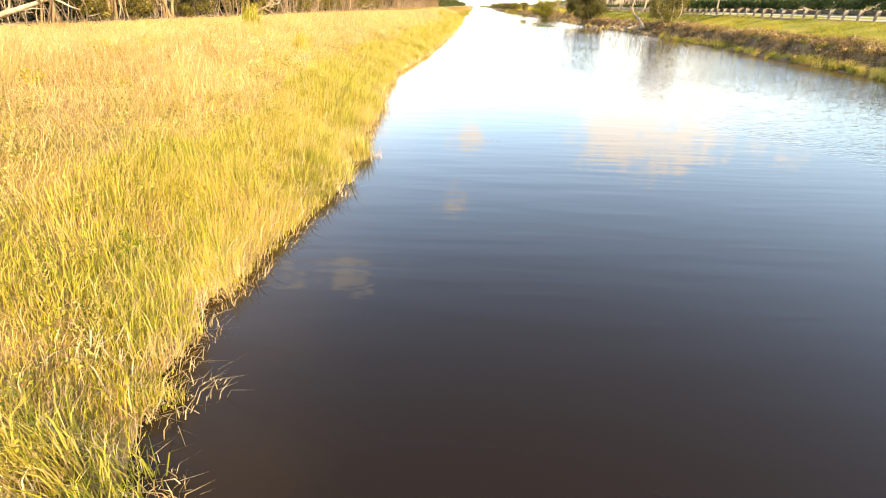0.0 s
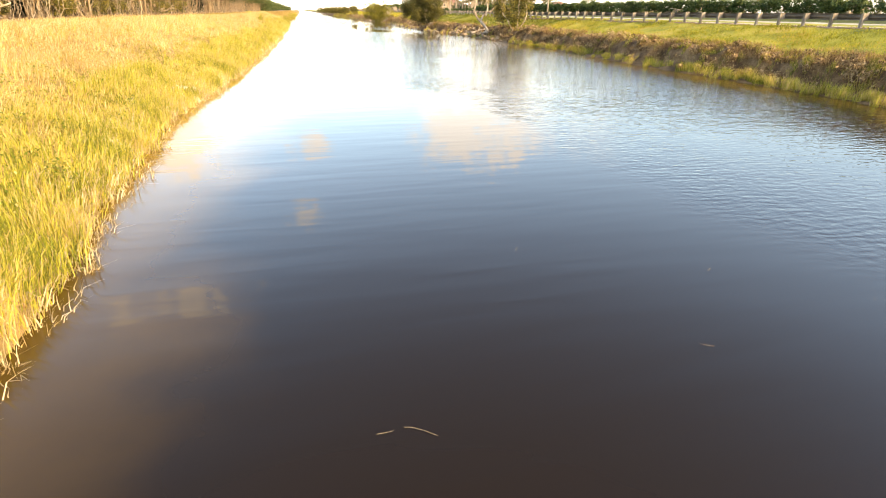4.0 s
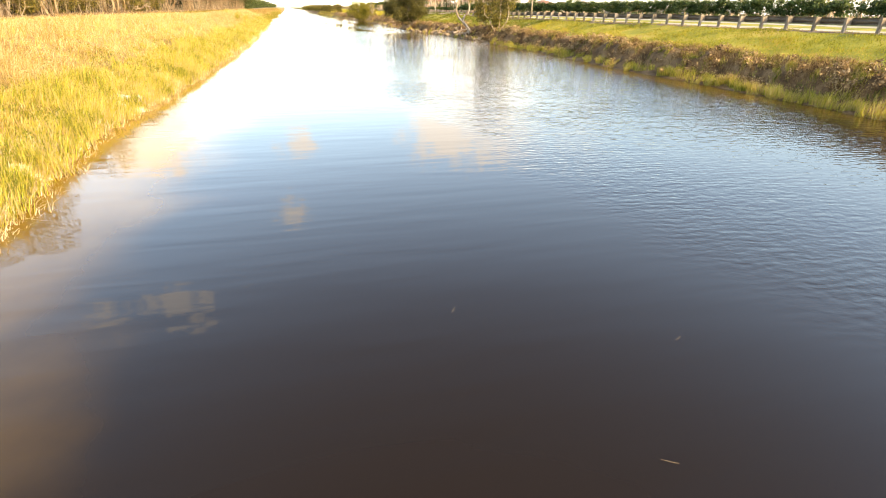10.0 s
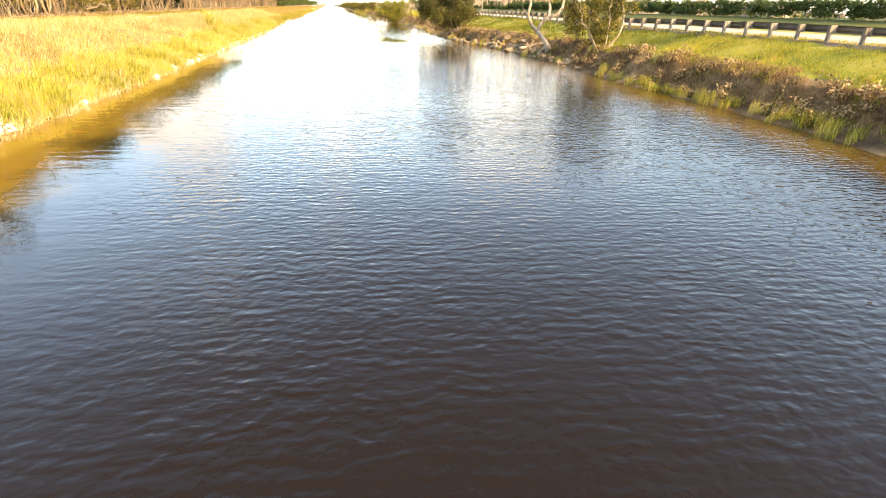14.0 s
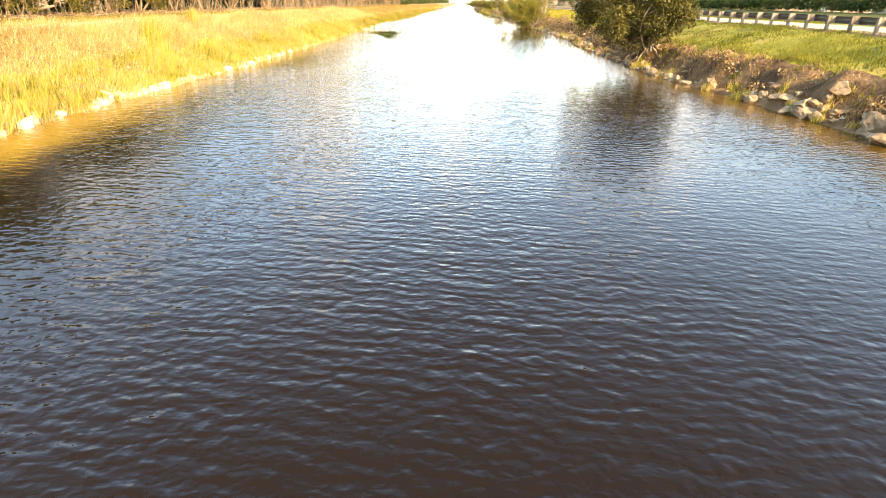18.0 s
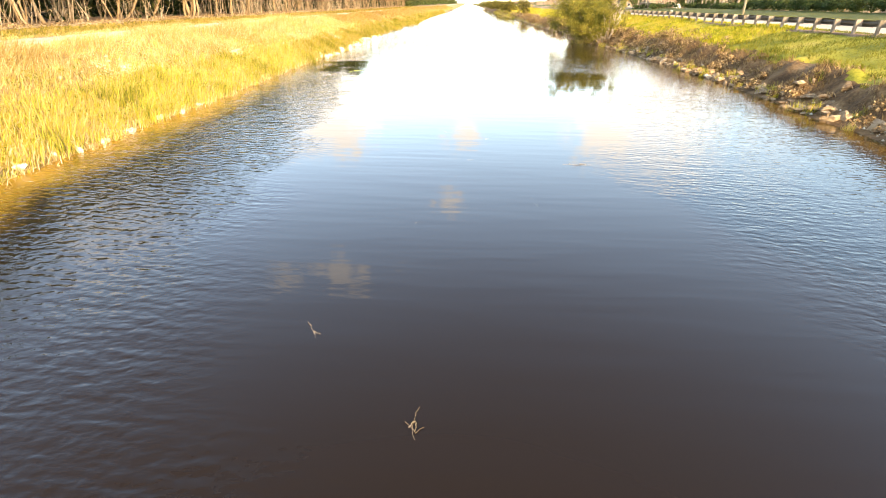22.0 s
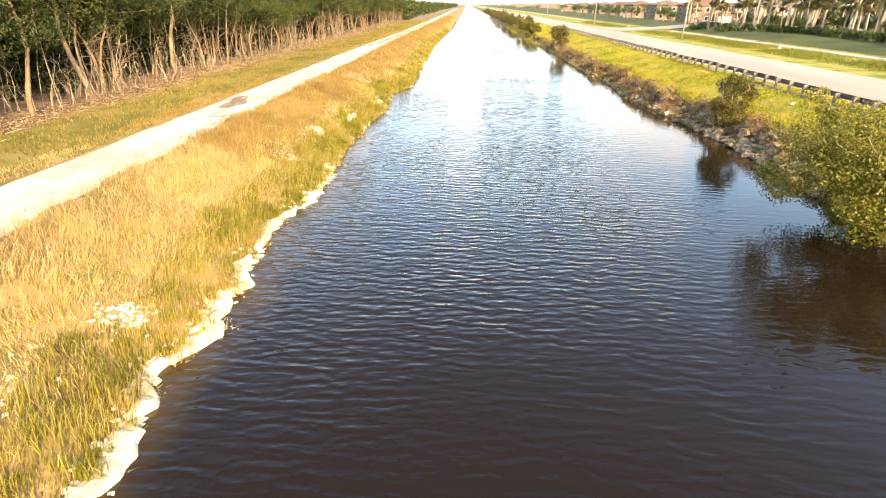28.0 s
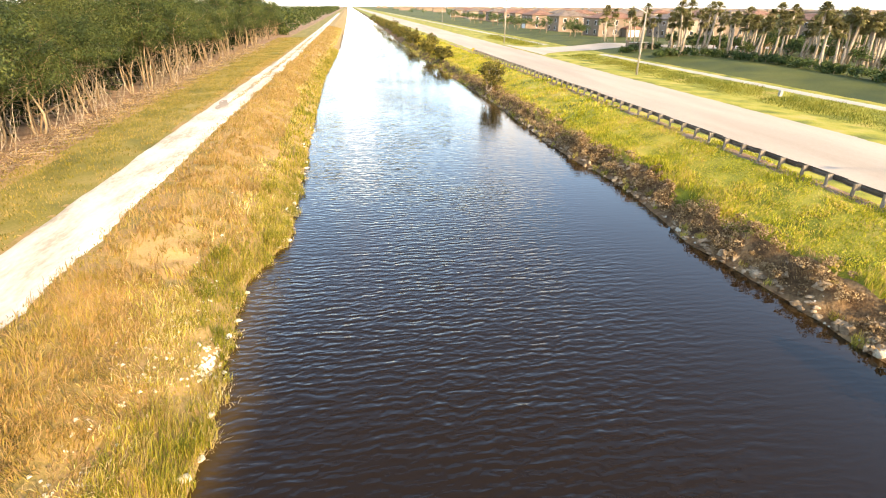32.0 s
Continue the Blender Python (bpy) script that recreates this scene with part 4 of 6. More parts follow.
# ---- leaves and wood ----
def leaf_cloud(centres, radii, per, size, flat_up=0.3, seed=1, shell=0.0):
    """Clumps of small rhombic leaves around the centres: arrays for one mesh."""
    r = np.random.default_rng(seed)
    c = np.repeat(np.asarray(centres, dtype=float), per, 0)
    rad = np.repeat(np.asarray(radii, dtype=float), per)
    n = len(c)
    d = r.normal(0, 1, (n, 3))
    d /= np.linalg.norm(d, axis=1)[:, None]
    p = c + d * (rad * r.uniform(max(0.35, shell), 1.0, n) ** 0.6)[:, None] * np.array([1, 1, 0.75])
    nrm = d * (0.7 + 0.7 * shell) + r.normal(0, 0.6 - 0.25 * shell, (n, 3)) + np.array([0, 0, flat_up])
    nrm /= np.linalg.norm(nrm, axis=1)[:, None]
    t = np.cross(nrm, r.normal(0, 1, (n, 3)))
    t /= np.linalg.norm(t, axis=1)[:, None]
    b = np.cross(nrm, t)
    L = (r.uniform(0.6, 1.3, n) * size)[:, None]
    V = np.empty((n, 4, 3))
    V[:, 0], V[:, 2] = p - t * L / 2, p + t * L / 2
    V[:, 1], V[:, 3] = p + b * L * 0.28 + nrm * L * 0.06, p - b * L * 0.28 + nrm * L * 0.06
    return V.reshape(-1, 3)


def leaf_mesh(name, V, mat):
    n = len(V) // 4
    return fast_mesh(name, V, np.arange(4 * n), np.full(n, 4), [mat])


def limb(b, start, end, r0, r1, bend=0.15, steps=5, sides=6, rnd=random):
    """A crooked limb; returns its points."""
    s, e = Vector(start), Vector(end)
    d = (e - s).length
    pts, k = [], bend * d

    def off():
        return Vector((rnd.uniform(-k, k), rnd.uniform(-k, k), rnd.uniform(-k, k) * 0.4))

    one, two = off(), off()
    for i in range(steps + 1):
        t = i / steps
        q = s.lerp(e, t) + one * math.sin(math.pi * t) * 0.7 + two * math.sin(2 * math.pi * t) * 0.4
        pts.append(q + off() * (0.12 if 0 < i < steps else 0.0))
    b.tube(pts, [r0 + (r1 - r0) * i / steps for i in range(steps + 1)], sides)
    return pts


def make_wood_tree(seed, height, spread, stems, bare):
    """A woodland tree: pale stems, limbs and an uneven crown. bare: share of the height without leaves."""
    rnd = random.Random(seed)
    root = new("tree")
    tb, tips = Build(), []
    for k in range(stems):
        a = rnd.uniform(0, 6.28)
        lean = rnd.uniform(0.02, 0.17) * height
        base = (rnd.uniform(-0.35, 0.35), rnd.uniform(-0.35, 0.35), -0.2)
        top = (base[0] + math.cos(a) * lean, base[1] + math.sin(a) * lean, height * rnd.uniform(0.62, 0.8))
        r0 = rnd.uniform(0.045, 0.12) * (1.7 if stems == 1 else 1.0)
        pts = limb(tb, base, top, r0, r0 * 0.4, 0.12, 7, 7, rnd)
        for j in range(rnd.randint(4, 7)):
            q = pts[rnd.randint(2, 7)]
            a2 = rnd.uniform(0, 6.28)
            l2 = rnd.uniform(0.12, 0.3) * height
            e = q + Vector((math.cos(a2) * l2, math.sin(a2) * l2, l2 * rnd.uniform(0.1, 0.9)))
            p2 = limb(tb, q, e, r0 * 0.4, r0 * 0.12, 0.25, 4, 5, rnd)
            tips.append(p2[-1])
            for jj in range(2):
                q3 = p2[rnd.randint(1, 4)]
                e3 = q3 + Vector((rnd.uniform(-1, 1), rnd.uniform(-1, 1), rnd.uniform(-0.2, 1))) * 0.09 * height
                limb(tb, q3, e3, r0 * 0.14, r0 * 0.05, 0.3, 3, 4, rnd)
        tips.append(pts[-1])
    trunk = part("trunk", tb, M_BARK, root, smooth=True)
    cs, rs, lift = [], [], (1 - bare) * height
    for k in range(20):
        z = height * bare + lift * (0.12 + 0.8 * rnd.random())
        f = 1 - ((z - height * bare) / lift - 0.42) ** 2 * 2.2
        q = spread * max(0.2, f) * math.sqrt(rnd.random())
        a = rnd.uniform(0, 6.28)
        cs.append((math.cos(a) * q, math.sin(a) * q, z))
        rs.append(rnd.uniform(0.8, 1.9))
    V1 = leaf_cloud(cs, rs, 520, 0.16, 0.7, seed, shell=0.9)
    cs, rs = [], []
    for p in tips:
        if p.z > height * bare * 0.9:
            cs.append(tuple(p))
            rs.append(rnd.uniform(0.4, 0.8))
    V = np.concatenate([V1, leaf_cloud(cs, rs, 40, 0.17, 0.3, seed + 1)]) if cs else V1
    part("crown", leaf_mesh("crown", V, M_WOODLEAF), None, root)
    return root


def wood():
    """The wood along the track: kinds of tree, repeated with turns and sizes."""
    rnd = random.Random(41)
    kinds = [make_wood_tree(100 + i, h, sp, st, ba) for i, (h, sp, st, ba) in enumerate(((9.5, 3.3, 4, 0.38), (11, 3.8, 1, 0.36), (8.5, 2.9, 6, 0.4), (10.2, 3.5, 3, 0.42), (11.6, 3.5, 2, 0.36)))]
    labels = ("many-stemmed tree with pale bare stems and dark green crown", "tall single-trunk tree with broad dark green crown", "low thicket tree with many thin pale stems",
              "leaning pale-stemmed tree with high dark crown", "tall twin-stemmed tree with dark green crown")
    for k, l in zip(kinds, labels):
        tagged(k, l, "tree", "trees of the wood beside the track")
    first = {}
    y = 12.0
    while y < 345:
        for row, (x0, dx) in enumerate(((-21.6, 1.7), (-25.5, 1.4), (-30.0, 1.6))):
            if row == 2 and (rnd.random() < 0.4 or y < 120):
                continue
            i = rnd.randrange(5)
            x, yy = x0 + rnd.uniform(-dx, dx), y + rnd.uniform(-3.2, 3.2) + row * 1.1
            sc = rnd.uniform(0.85, 1.22)
            m = Matrix.LocRotScale((x, yy, g(x, yy) - 0.05), Euler((0, 0, rnd.uniform(0, 6.28))), (sc, sc, sc * rnd.uniform(0.9, 1.1)))
            if i not in first:
                first[i] = kinds[i]
                kinds[i].matrix_basis = m
            else:
                c = copy_thing(kinds[i], m)
                c.matrix_basis = m
        y += 3.4 if y < 230 else 4.6
    # undergrowth, near black for the shade inside the wood, then the far woods
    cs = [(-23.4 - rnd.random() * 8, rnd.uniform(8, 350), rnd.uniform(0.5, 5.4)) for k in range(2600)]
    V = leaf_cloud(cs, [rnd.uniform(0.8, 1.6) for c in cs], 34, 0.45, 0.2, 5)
    tagged(new("undergrowth", leaf_mesh("undergrowth", V, M_UNDERSHADE)), "undergrowth coloured near black for the shade inside the wood", "undergrowth", kind="stuff")
    cs = [(-33 - 42 * rnd.random(), rnd.uniform(5, 350), rnd.uniform(1.5, 8.5)) for k in range(2600)]
    V = leaf_cloud(cs, [rnd.uniform(1.5, 3.0) for c in cs], 38, 0.95, 0.3, 8)
    tagged(new("deep_wood", leaf_mesh("deep_wood", V, M_WOODLEAF)), "dark green wood stretching back from the track", "wood", kind="stuff")
    cs = [(-19 - 30 * rnd.random() ** 1.5, 345 + 1300 * rnd.random() ** 1.6, rnd.uniform(1.5, 8.5)) for k in range(900)]
    V = leaf_cloud(cs, [rnd.uniform(1.2, 2.6) for c in cs], 26, 1.1, 0.2, 6)
    tagged(new("far_wood", leaf_mesh("far_wood", V, M_WOODLEAF)), "distant dark green wood along the canal", "wood", kind="stuff")


wood()


def brush():
    """Bare sticks and thin dead stems along the edge of the wood."""
    rnd = random.Random(77)
    b = Build()
    y = 8.0
    while y < 330:
        near = y < 240
        thick = float(clods(3.0, y, 7.0, 3))
        for k in range(rnd.choice((0, 1, 2)) if thick < -0.12 else rnd.choice((2, 5, 8, 11)) if near else 2):
            x, yy = -21.3 + rnd.gauss(0, 1.0), y + rnd.uniform(-0.5, 0.5)
            z = g(x, yy) - 0.05
            h = rnd.uniform(0.5, 3.2) if rnd.random() < 0.78 else rnd.uniform(3.2, 5.6)
            tip = (x + rnd.gauss(0.08, 0.16) * h, yy + rnd.gauss(0, 0.17) * h, z + h)
            r0 = rnd.uniform(0.01, 0.034)
            pts = limb(b, (x, yy, z), tip, r0, r0 * 0.35, 0.16, 4, 4, rnd)
            for j in range(rnd.randint(1, 4)):
                q = pts[rnd.randint(1, 4)]
                e = q + Vector((rnd.gauss(0.1, 0.5), rnd.gauss(0, 0.5), rnd.uniform(-0.1, 0.8))) * h * 0.3
                limb(b, q, e, r0 * 0.5, r0 * 0.2, 0.2, 2, 3, rnd)
        y += 0.95 if near else 1.6
    tagged(part("dead_brush", b, M_TWIG), "bare pale sticks and dead stems along the wood", "brush", kind="stuff")
    b = Build()
    for k in range(4600):
        yy = rnd.uniform(20, 300)
        x = -19.4 + rnd.gauss(0, 0.9)
        z = g(x, yy) + rnd.uniform(0.0, 0.12)
        a, l = rnd.uniform(0, 6.28), rnd.uniform(0.2, 1.3)
        d = Vector((math.cos(a), math.sin(a), rnd.uniform(-0.05, 0.12))) * l
        p = Vector((x, yy, z))
        b.tube([p, p + d * 0.5 + Vector((0, 0, 0.04)), p + d], [0.022, 0.018, 0.01], 3, False)
    tagged(part("fallen_sticks", b, M_TWIG), "grey fallen sticks on the litter strip", "sticks", kind="stuff")
    cs = []
    for k in range(2800):
        x, yy = -19.6 + rnd.gauss(0, 0.8), rnd.uniform(60, 300)
        cs.append((x, yy, g(x, yy) + 0.03))
    V = leaf_cloud(cs, [rnd.uniform(0.2, 0.5) for c in cs], 20, 0.13, 0.4, 78)
    tagged(new("leaf_litter", leaf_mesh("leaf_litter", V, M_DRY)), "brown fallen leaves along the foot of the wood", "litter", kind="stuff")


brush()


# ---- shrubs and mangroves on the far bank ----
def shrub(name, label, x, y, height, spread, lean, stems, leaf, clumps, per, seed, bark=M_WHITEBARK, low=0.1, roots=0, leaf_mat=M_MANGLEAF, base_z=None):
    rnd = random.Random(seed)
    root = thing(name, label, "tree" if height > 3 else "shrub", at=(x, y, g(x, y) if base_z is None else base_z))
    tips = []
    for k in range(stems):
        b = Build()
        a = 6.28 * k / stems + rnd.uniform(-0.4, 0.4)
        base = Vector((math.cos(a) * 0.22, math.sin(a) * 0.22, -0.15))
        r0 = rnd.uniform(0.035, 0.06) * height / 4
        end = Vector((math.cos(a) * spread * 0.6 + lean[0] * 0.7, math.sin(a) * spread * 0.6 + lean[1] * 0.7, height * rnd.uniform(0.55, 0.85)))
        pts = limb(b, base, end, r0, r0 * 0.4, 0.22, 6, 6, rnd)
        for j in range(5):
            q = pts[rnd.randint(2, 6)]
            e = q + Vector((rnd.uniform(-1, 1) + lean[0] * 0.1, rnd.uniform(-1, 1), rnd.uniform(-0.1, 0.9))) * spread * 0.5
            p2 = limb(b, q, e, r0 * 0.45, r0 * 0.15, 0.25, 4, 5, rnd)
            tips += [p2[-1], p2[2]]
        part("stem", b, bark, root, smooth=True)
    if roots:
        for k in range(roots):
            b = Build()
            a = rnd.uniform(0, 6.28)
            q = Vector((math.cos(a) * rnd.uniform(0.3, 1.1) - 0.3, math.sin(a) * rnd.uniform(0.3, 1.1), -0.5))
            limb(b, (q.x * 0.25, q.y * 0.25, rnd.uniform(0.3, 0.7)), q, 0.035, 0.02, 0.3, 4, 5, rnd)
            part("prop_root", b, bark, root, smooth=True)
    cs, rs = [], []
    for k in range(clumps):
        for tries in range(8):
            d = Vector((rnd.gauss(0, 1), rnd.gauss(0, 1), rnd.gauss(0, 1))).normalized()
            q = rnd.uniform(0.5, 1.0)
            p = Vector((d.x * spread * q + lean[0], d.y * spread * q + lean[1], height * (low + (1 - low) * 0.5) + d.z * height * (1 - low) * 0.5 * q))
            if noise.noise(p * 0.9 + Vector((seed, 0, 0))) > -0.12:
                break
        cs.append(tuple(p))
        rs.append(rnd.uniform(0.3, 0.6) * (0.5 + spread / 4))
    for p in tips:
        cs.append(tuple(p))
        rs.append(rnd.uniform(0.25, 0.45))
    part("crown", leaf_mesh("crown", leaf_cloud(cs, rs, per, leaf, 0.4, seed), leaf_mat), None, root)
    return root


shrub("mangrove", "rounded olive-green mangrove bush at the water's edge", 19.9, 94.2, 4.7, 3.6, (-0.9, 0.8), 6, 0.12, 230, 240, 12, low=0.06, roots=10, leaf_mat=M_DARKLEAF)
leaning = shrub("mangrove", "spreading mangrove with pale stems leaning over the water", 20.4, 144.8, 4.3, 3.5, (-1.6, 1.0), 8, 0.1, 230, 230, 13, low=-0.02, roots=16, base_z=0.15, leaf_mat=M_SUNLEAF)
shrub("mangrove_bush", "leafy olive mangrove bush on the eroded bank", 22.2, 64.3, 4.3, 2.1, (0.1, 1.5), 4, 0.12, 120, 110, 14, low=0.05)
shrub("shrub", "small upright olive shrub on the rocky bank", 20.9, 161.5, 3.3, 1.4, (0.2, 0.1), 7, 0.1, 95, 95, 15, low=0.1)
shrub("shrub", "thin olive shrub with pale stems by the water", 20.3, 223.5, 4.0, 1.7, (0.0, 0.0), 6, 0.2, 56, 50, 16, low=0.2, roots=6)
stem_rnd = random.Random(27)
for sx, sy, sz in ((0.5, -0.4, 3.2), (1.0, -0.2, 3.6), (1.5, 0.2, 3.1), (0.9, 0.7, 3.9), (0.2, -0.8, 2.7)):
    stem = Build()
    points = limb(stem, (0.25, -0.1, -0.1), (sx, sy, sz), 0.085, 0.035, 0.12, 6, 7, stem_rnd)
    for k in range(3):
        limb(stem, points[3 + k], points[3 + k] + Vector((stem_rnd.uniform(-0.4, 0.7), stem_rnd.uniform(-0.5, 0.5), 0.6)), 0.03, 0.01, 0.2, 3, 5, stem_rnd)
    part("stem", stem, M_WHITEBARK, leaning, smooth=True)
for k, (sx, sy, sh, sp) in enumerate(((20.6, 262, 2.8, 1.8), (19.9, 276, 3.4, 2.3), (22.5, 291, 2.6, 1.8), (20.0, 306, 3.4, 2.4), (21.0, 322, 3.0, 2.4), (20.0, 340, 3.6, 2.6), (20.2, 362, 3.4, 2.6),
                                      (20.6, 385, 3.8, 3.0), (20.2, 415, 4.2, 3.2), (20.4, 450, 4.2, 3.4), (20.5, 490, 4.5, 3.6), (20.5, 540, 5.0, 4.0))):
    shrub("mangrove_bush", "olive-green mangrove bush lining the far bank", sx, sy, sh, sp, (-0.3, 0), 4, 0.3 if sy > 200 else 0.14, 50, 44, 30 + k, low=0.05)


def forked_mangrove(x, y):
    """The bare forked trunk with prop roots."""
    root = thing("bare_mangrove", "bleached bare mangrove trunk forking over prop roots", "tree", at=(x, y, g(x, y)))
    rnd = random.Random(9)
    b = Build()
    f = Vector((-0.75, 0.35, 1.35))
    b.tube([(0.15, 0, -0.2), (0.05, 0.05, 0.35), (-0.3, 0.2, 0.8), f], [0.24, 0.2, 0.15, 0.15], 8)
    part("trunk", b, M_WHITEBARK, root, smooth=True)
    for pts in (((-0.75, 0.35, 1.3), (-1.2, 0.5, 1.75), (-1.5, 0.55, 2.4), (-1.35, 0.6, 3.0), (-1.3, 0.6, 3.7), (-1.1, 0.7, 4.4)),
                ((-0.75, 0.35, 1.3), (-0.5, 0.3, 1.9), (0.0, 0.3, 2.3), (0.05, 0.35, 2.9), (-0.15, 0.3, 3.5), (-0.4, 0.3, 4.3)),
                ((0.0, 0.3, 2.25), (0.5, 0.1, 2.45), (0.85, 0.0, 2.9), (0.9, 0.0, 3.5), (1.0, -0.1, 4.2))):
        b = Build()
        b.tube(pts, [0.13 - 0.085 * i / len(pts) for i in range(len(pts))], 7)
        for j in range(3):
            q = Vector(pts[rnd.randint(2, len(pts) - 1)])
            limb(b, q, q + Vector((rnd.uniform(-0.7, 0.7), rnd.uniform(-0.5, 0.5), rnd.uniform(0.1, 0.8))), 0.03, 0.01, 0.3, 3, 5, rnd)
        part("limb", b, M_WHITEBARK, root, smooth=True)
    for k in range(9):
        b = Build()
        a = rnd.uniform(1.8, 4.6)
        e = Vector((math.cos(a) * rnd.uniform(0.4, 1.1), math.sin(a) * rnd.uniform(0.3, 1.0), -0.75))
        s = Vector((0.0, 0.05, rnd.uniform(0.2, 0.55)))
        b.tube([s, s.lerp(e, 0.5) + Vector((-0.1, 0, 0.2)), e], [0.045, 0.035, 0.02], 5)
        part("prop_root", b, M_WHITEBARK, root, smooth=True)
    cs = [(rnd.uniform(-1.6, 1.3), rnd.uniform(-0.6, 0.9), rnd.uniform(3.4, 4.9)) for k in range(26)]
    part("crown", leaf_mesh("crown", leaf_cloud(cs, [rnd.uniform(0.2, 0.4) for c in cs], 34, 0.12, 0.4, 9), M_MANGLEAF), None, root)


forked_mangrove(21.4, 70.9)


def dry_scrub():
    """Low brown scrub on the eroded bank."""
    rnd = random.Random(71)
    cs = []
    for k in range(420):
        y = rnd.uniform(22, 240)
        if 68 < y < 130 and rnd.random() < 0.8:
            continue
        x = float(shore_right(y)) + rnd.uniform(0.5, 2.0)
        for j in range(rnd.randint(1, 4)):
            px, py = x + rnd.gauss(0, 0.25), y + rnd.gauss(0, 0.4)
            cs.append((px, py, g(px, py) + rnd.uniform(0.1, 0.4)))
    for k in range(620):
        y = rnd.uniform(126, 236)
        if 145 < y < 169 and rnd.random() < 0.75:
            continue
        x = float(shore_right(y)) + rnd.uniform(0.4, 2.4 if y < 165 else 1.6)
        cs.append((x, y, g(x, y) + rnd.uniform(0.05, 0.5)))
    V = leaf_cloud(cs, [rnd.uniform(0.12, 0.42) for c in cs], 64, 0.11, 0.3, 71)
    tagged(new("dry_scrub", leaf_mesh("dry_scrub", V, M_DRY)), "low dry brown scrub on the eroded bank", "scrub", kind="stuff")
    cs = []
    for k in range(90):
        y = rnd.uniform(-3, 16) if k < 55 else rnd.uniform(16, 60)
        x = float(shore_left(y)) - rnd.uniform(0.8, 7)
        cs.append((x, y, g(x, y) + rnd.uniform(0.05, 0.2)))
    V = leaf_cloud(cs, [rnd.uniform(0.15, 0.35) for c in cs], 110, 0.055, 0.9, 72)
    for y0, y1, n, per, leaf, far in ((-3, 14, 1500, 46, 0.034, 9), (14, 45, 1300, 34, 0.05, 9), (78, 128, 1200, 30, 0.055, 5.5)):
        cs2, seeds = [], []
        for k in range(n):
            y = rnd.uniform(y0, y1)
            s_ = rnd.uniform(0.35, far)
            x = float(shore_left(y)) - s_
            (seeds if s_ + 2.0 * float(clods(x, y, 3.0, 3)) > 3.2 else cs2).append((x, y, g(x, y) + rnd.uniform(0.1, 0.38)))
        tagged(new("leafy_herbs", leaf_mesh("leafy_herbs", leaf_cloud(cs2, [rnd.uniform(0.1, 0.26) for c in cs2], per, leaf, 0.5, int(y0) + 73), M_HERB)), "yellow-green leafy herbs growing through the bank grass", "herbs", kind="stuff")
        tagged(new("seed_heads", leaf_mesh("seed_heads", leaf_cloud(seeds, [rnd.uniform(0.12, 0.3) for c in seeds], per, leaf * 0.8, 0.3, int(y0) + 74), M_PEACH)), "pale feathery seed heads above the dry grass", "seed heads", kind="stuff")
    tagged(new("low_weeds", leaf_mesh("low_weeds", V, M_TURF)), "low green leafy weeds among the dry grass", "weeds", kind="stuff")


dry_scrub()


# ---- guardrail beside the road ----
def rail_x(y):
    return 26.6 + 0.0 * y


def guardrail():
    root = thing("guardrail", "weathered steel guardrail on grey timber posts beside the road", "guardrail", at=(0, 0, 0))
    post = Build().box((0, 0, 0.22), (0.12, 0.13, 0.92)).mesh("post", M_TIMBER)
    cap = Build().box((0, 0, 0), (0.2, 0.13, 0.33), 0, 0.9).mesh("block", M_TIMBER)
    beam = Build()
    prof = [(0.0, -0.156), (0.075, -0.13), (0.08, -0.09), (0.01, -0.03), (0.01, 0.03), (0.08, 0.09), (0.075, 0.13), (0.0, 0.156)]
    L = 3.24
    for y in (-L / 2, L / 2):
        for off in (0.0, 0.006):
            beam.v.extend((px + off, y, pz) for px, pz in prof)
    n = len(prof)
    for i in range(n - 1):
        beam.f.append((i, i + 1, 2 * n + i + 1, 2 * n + i))
        beam.f.append((n + i + 1, n + i, 3 * n + i, 3 * n + i + 1))
    beam.f += [(0, 2 * n, 3 * n, n), (n - 1, 2 * n - 1, 4 * n - 1, 3 * n - 1)]
    beam = beam.mesh("rail", M_STEEL)
    rnd = random.Random(3)
    for k in range(157):
        y = 11.0 + 1.61 * k
        x = rail_x(y)
        z = g(x, y)
        p = part("post", post, None, root)
        p.matrix_basis = pose(x, y, z, rnd.uniform(-1.5, 1.5), rnd.uniform(-2, 2), rnd.uniform(-3, 3))
        b = part("block", cap, None, root)
        b.matrix_basis = pose(x + 0.17, y, z + 0.52)
        if k % 2 == 0:
            r = part("rail", beam, None, root)
            y2 = y + 0.805
            r.matrix_basis = pose(rail_x(y2) + 0.28, y2, g(rail_x(y2), y2) + 0.52, 0, 0, 0)
    e = Build()
    ye = 11.0 + 1.61 * 157
    xe = rail_x(ye)
    e.box((xe + 0.3, ye, g(xe, ye) + 0.55), (0.45, 0.12, 0.6))
    part("end_terminal", e, M_YELLOW, root, "pale yellow end terminal")


guardrail()


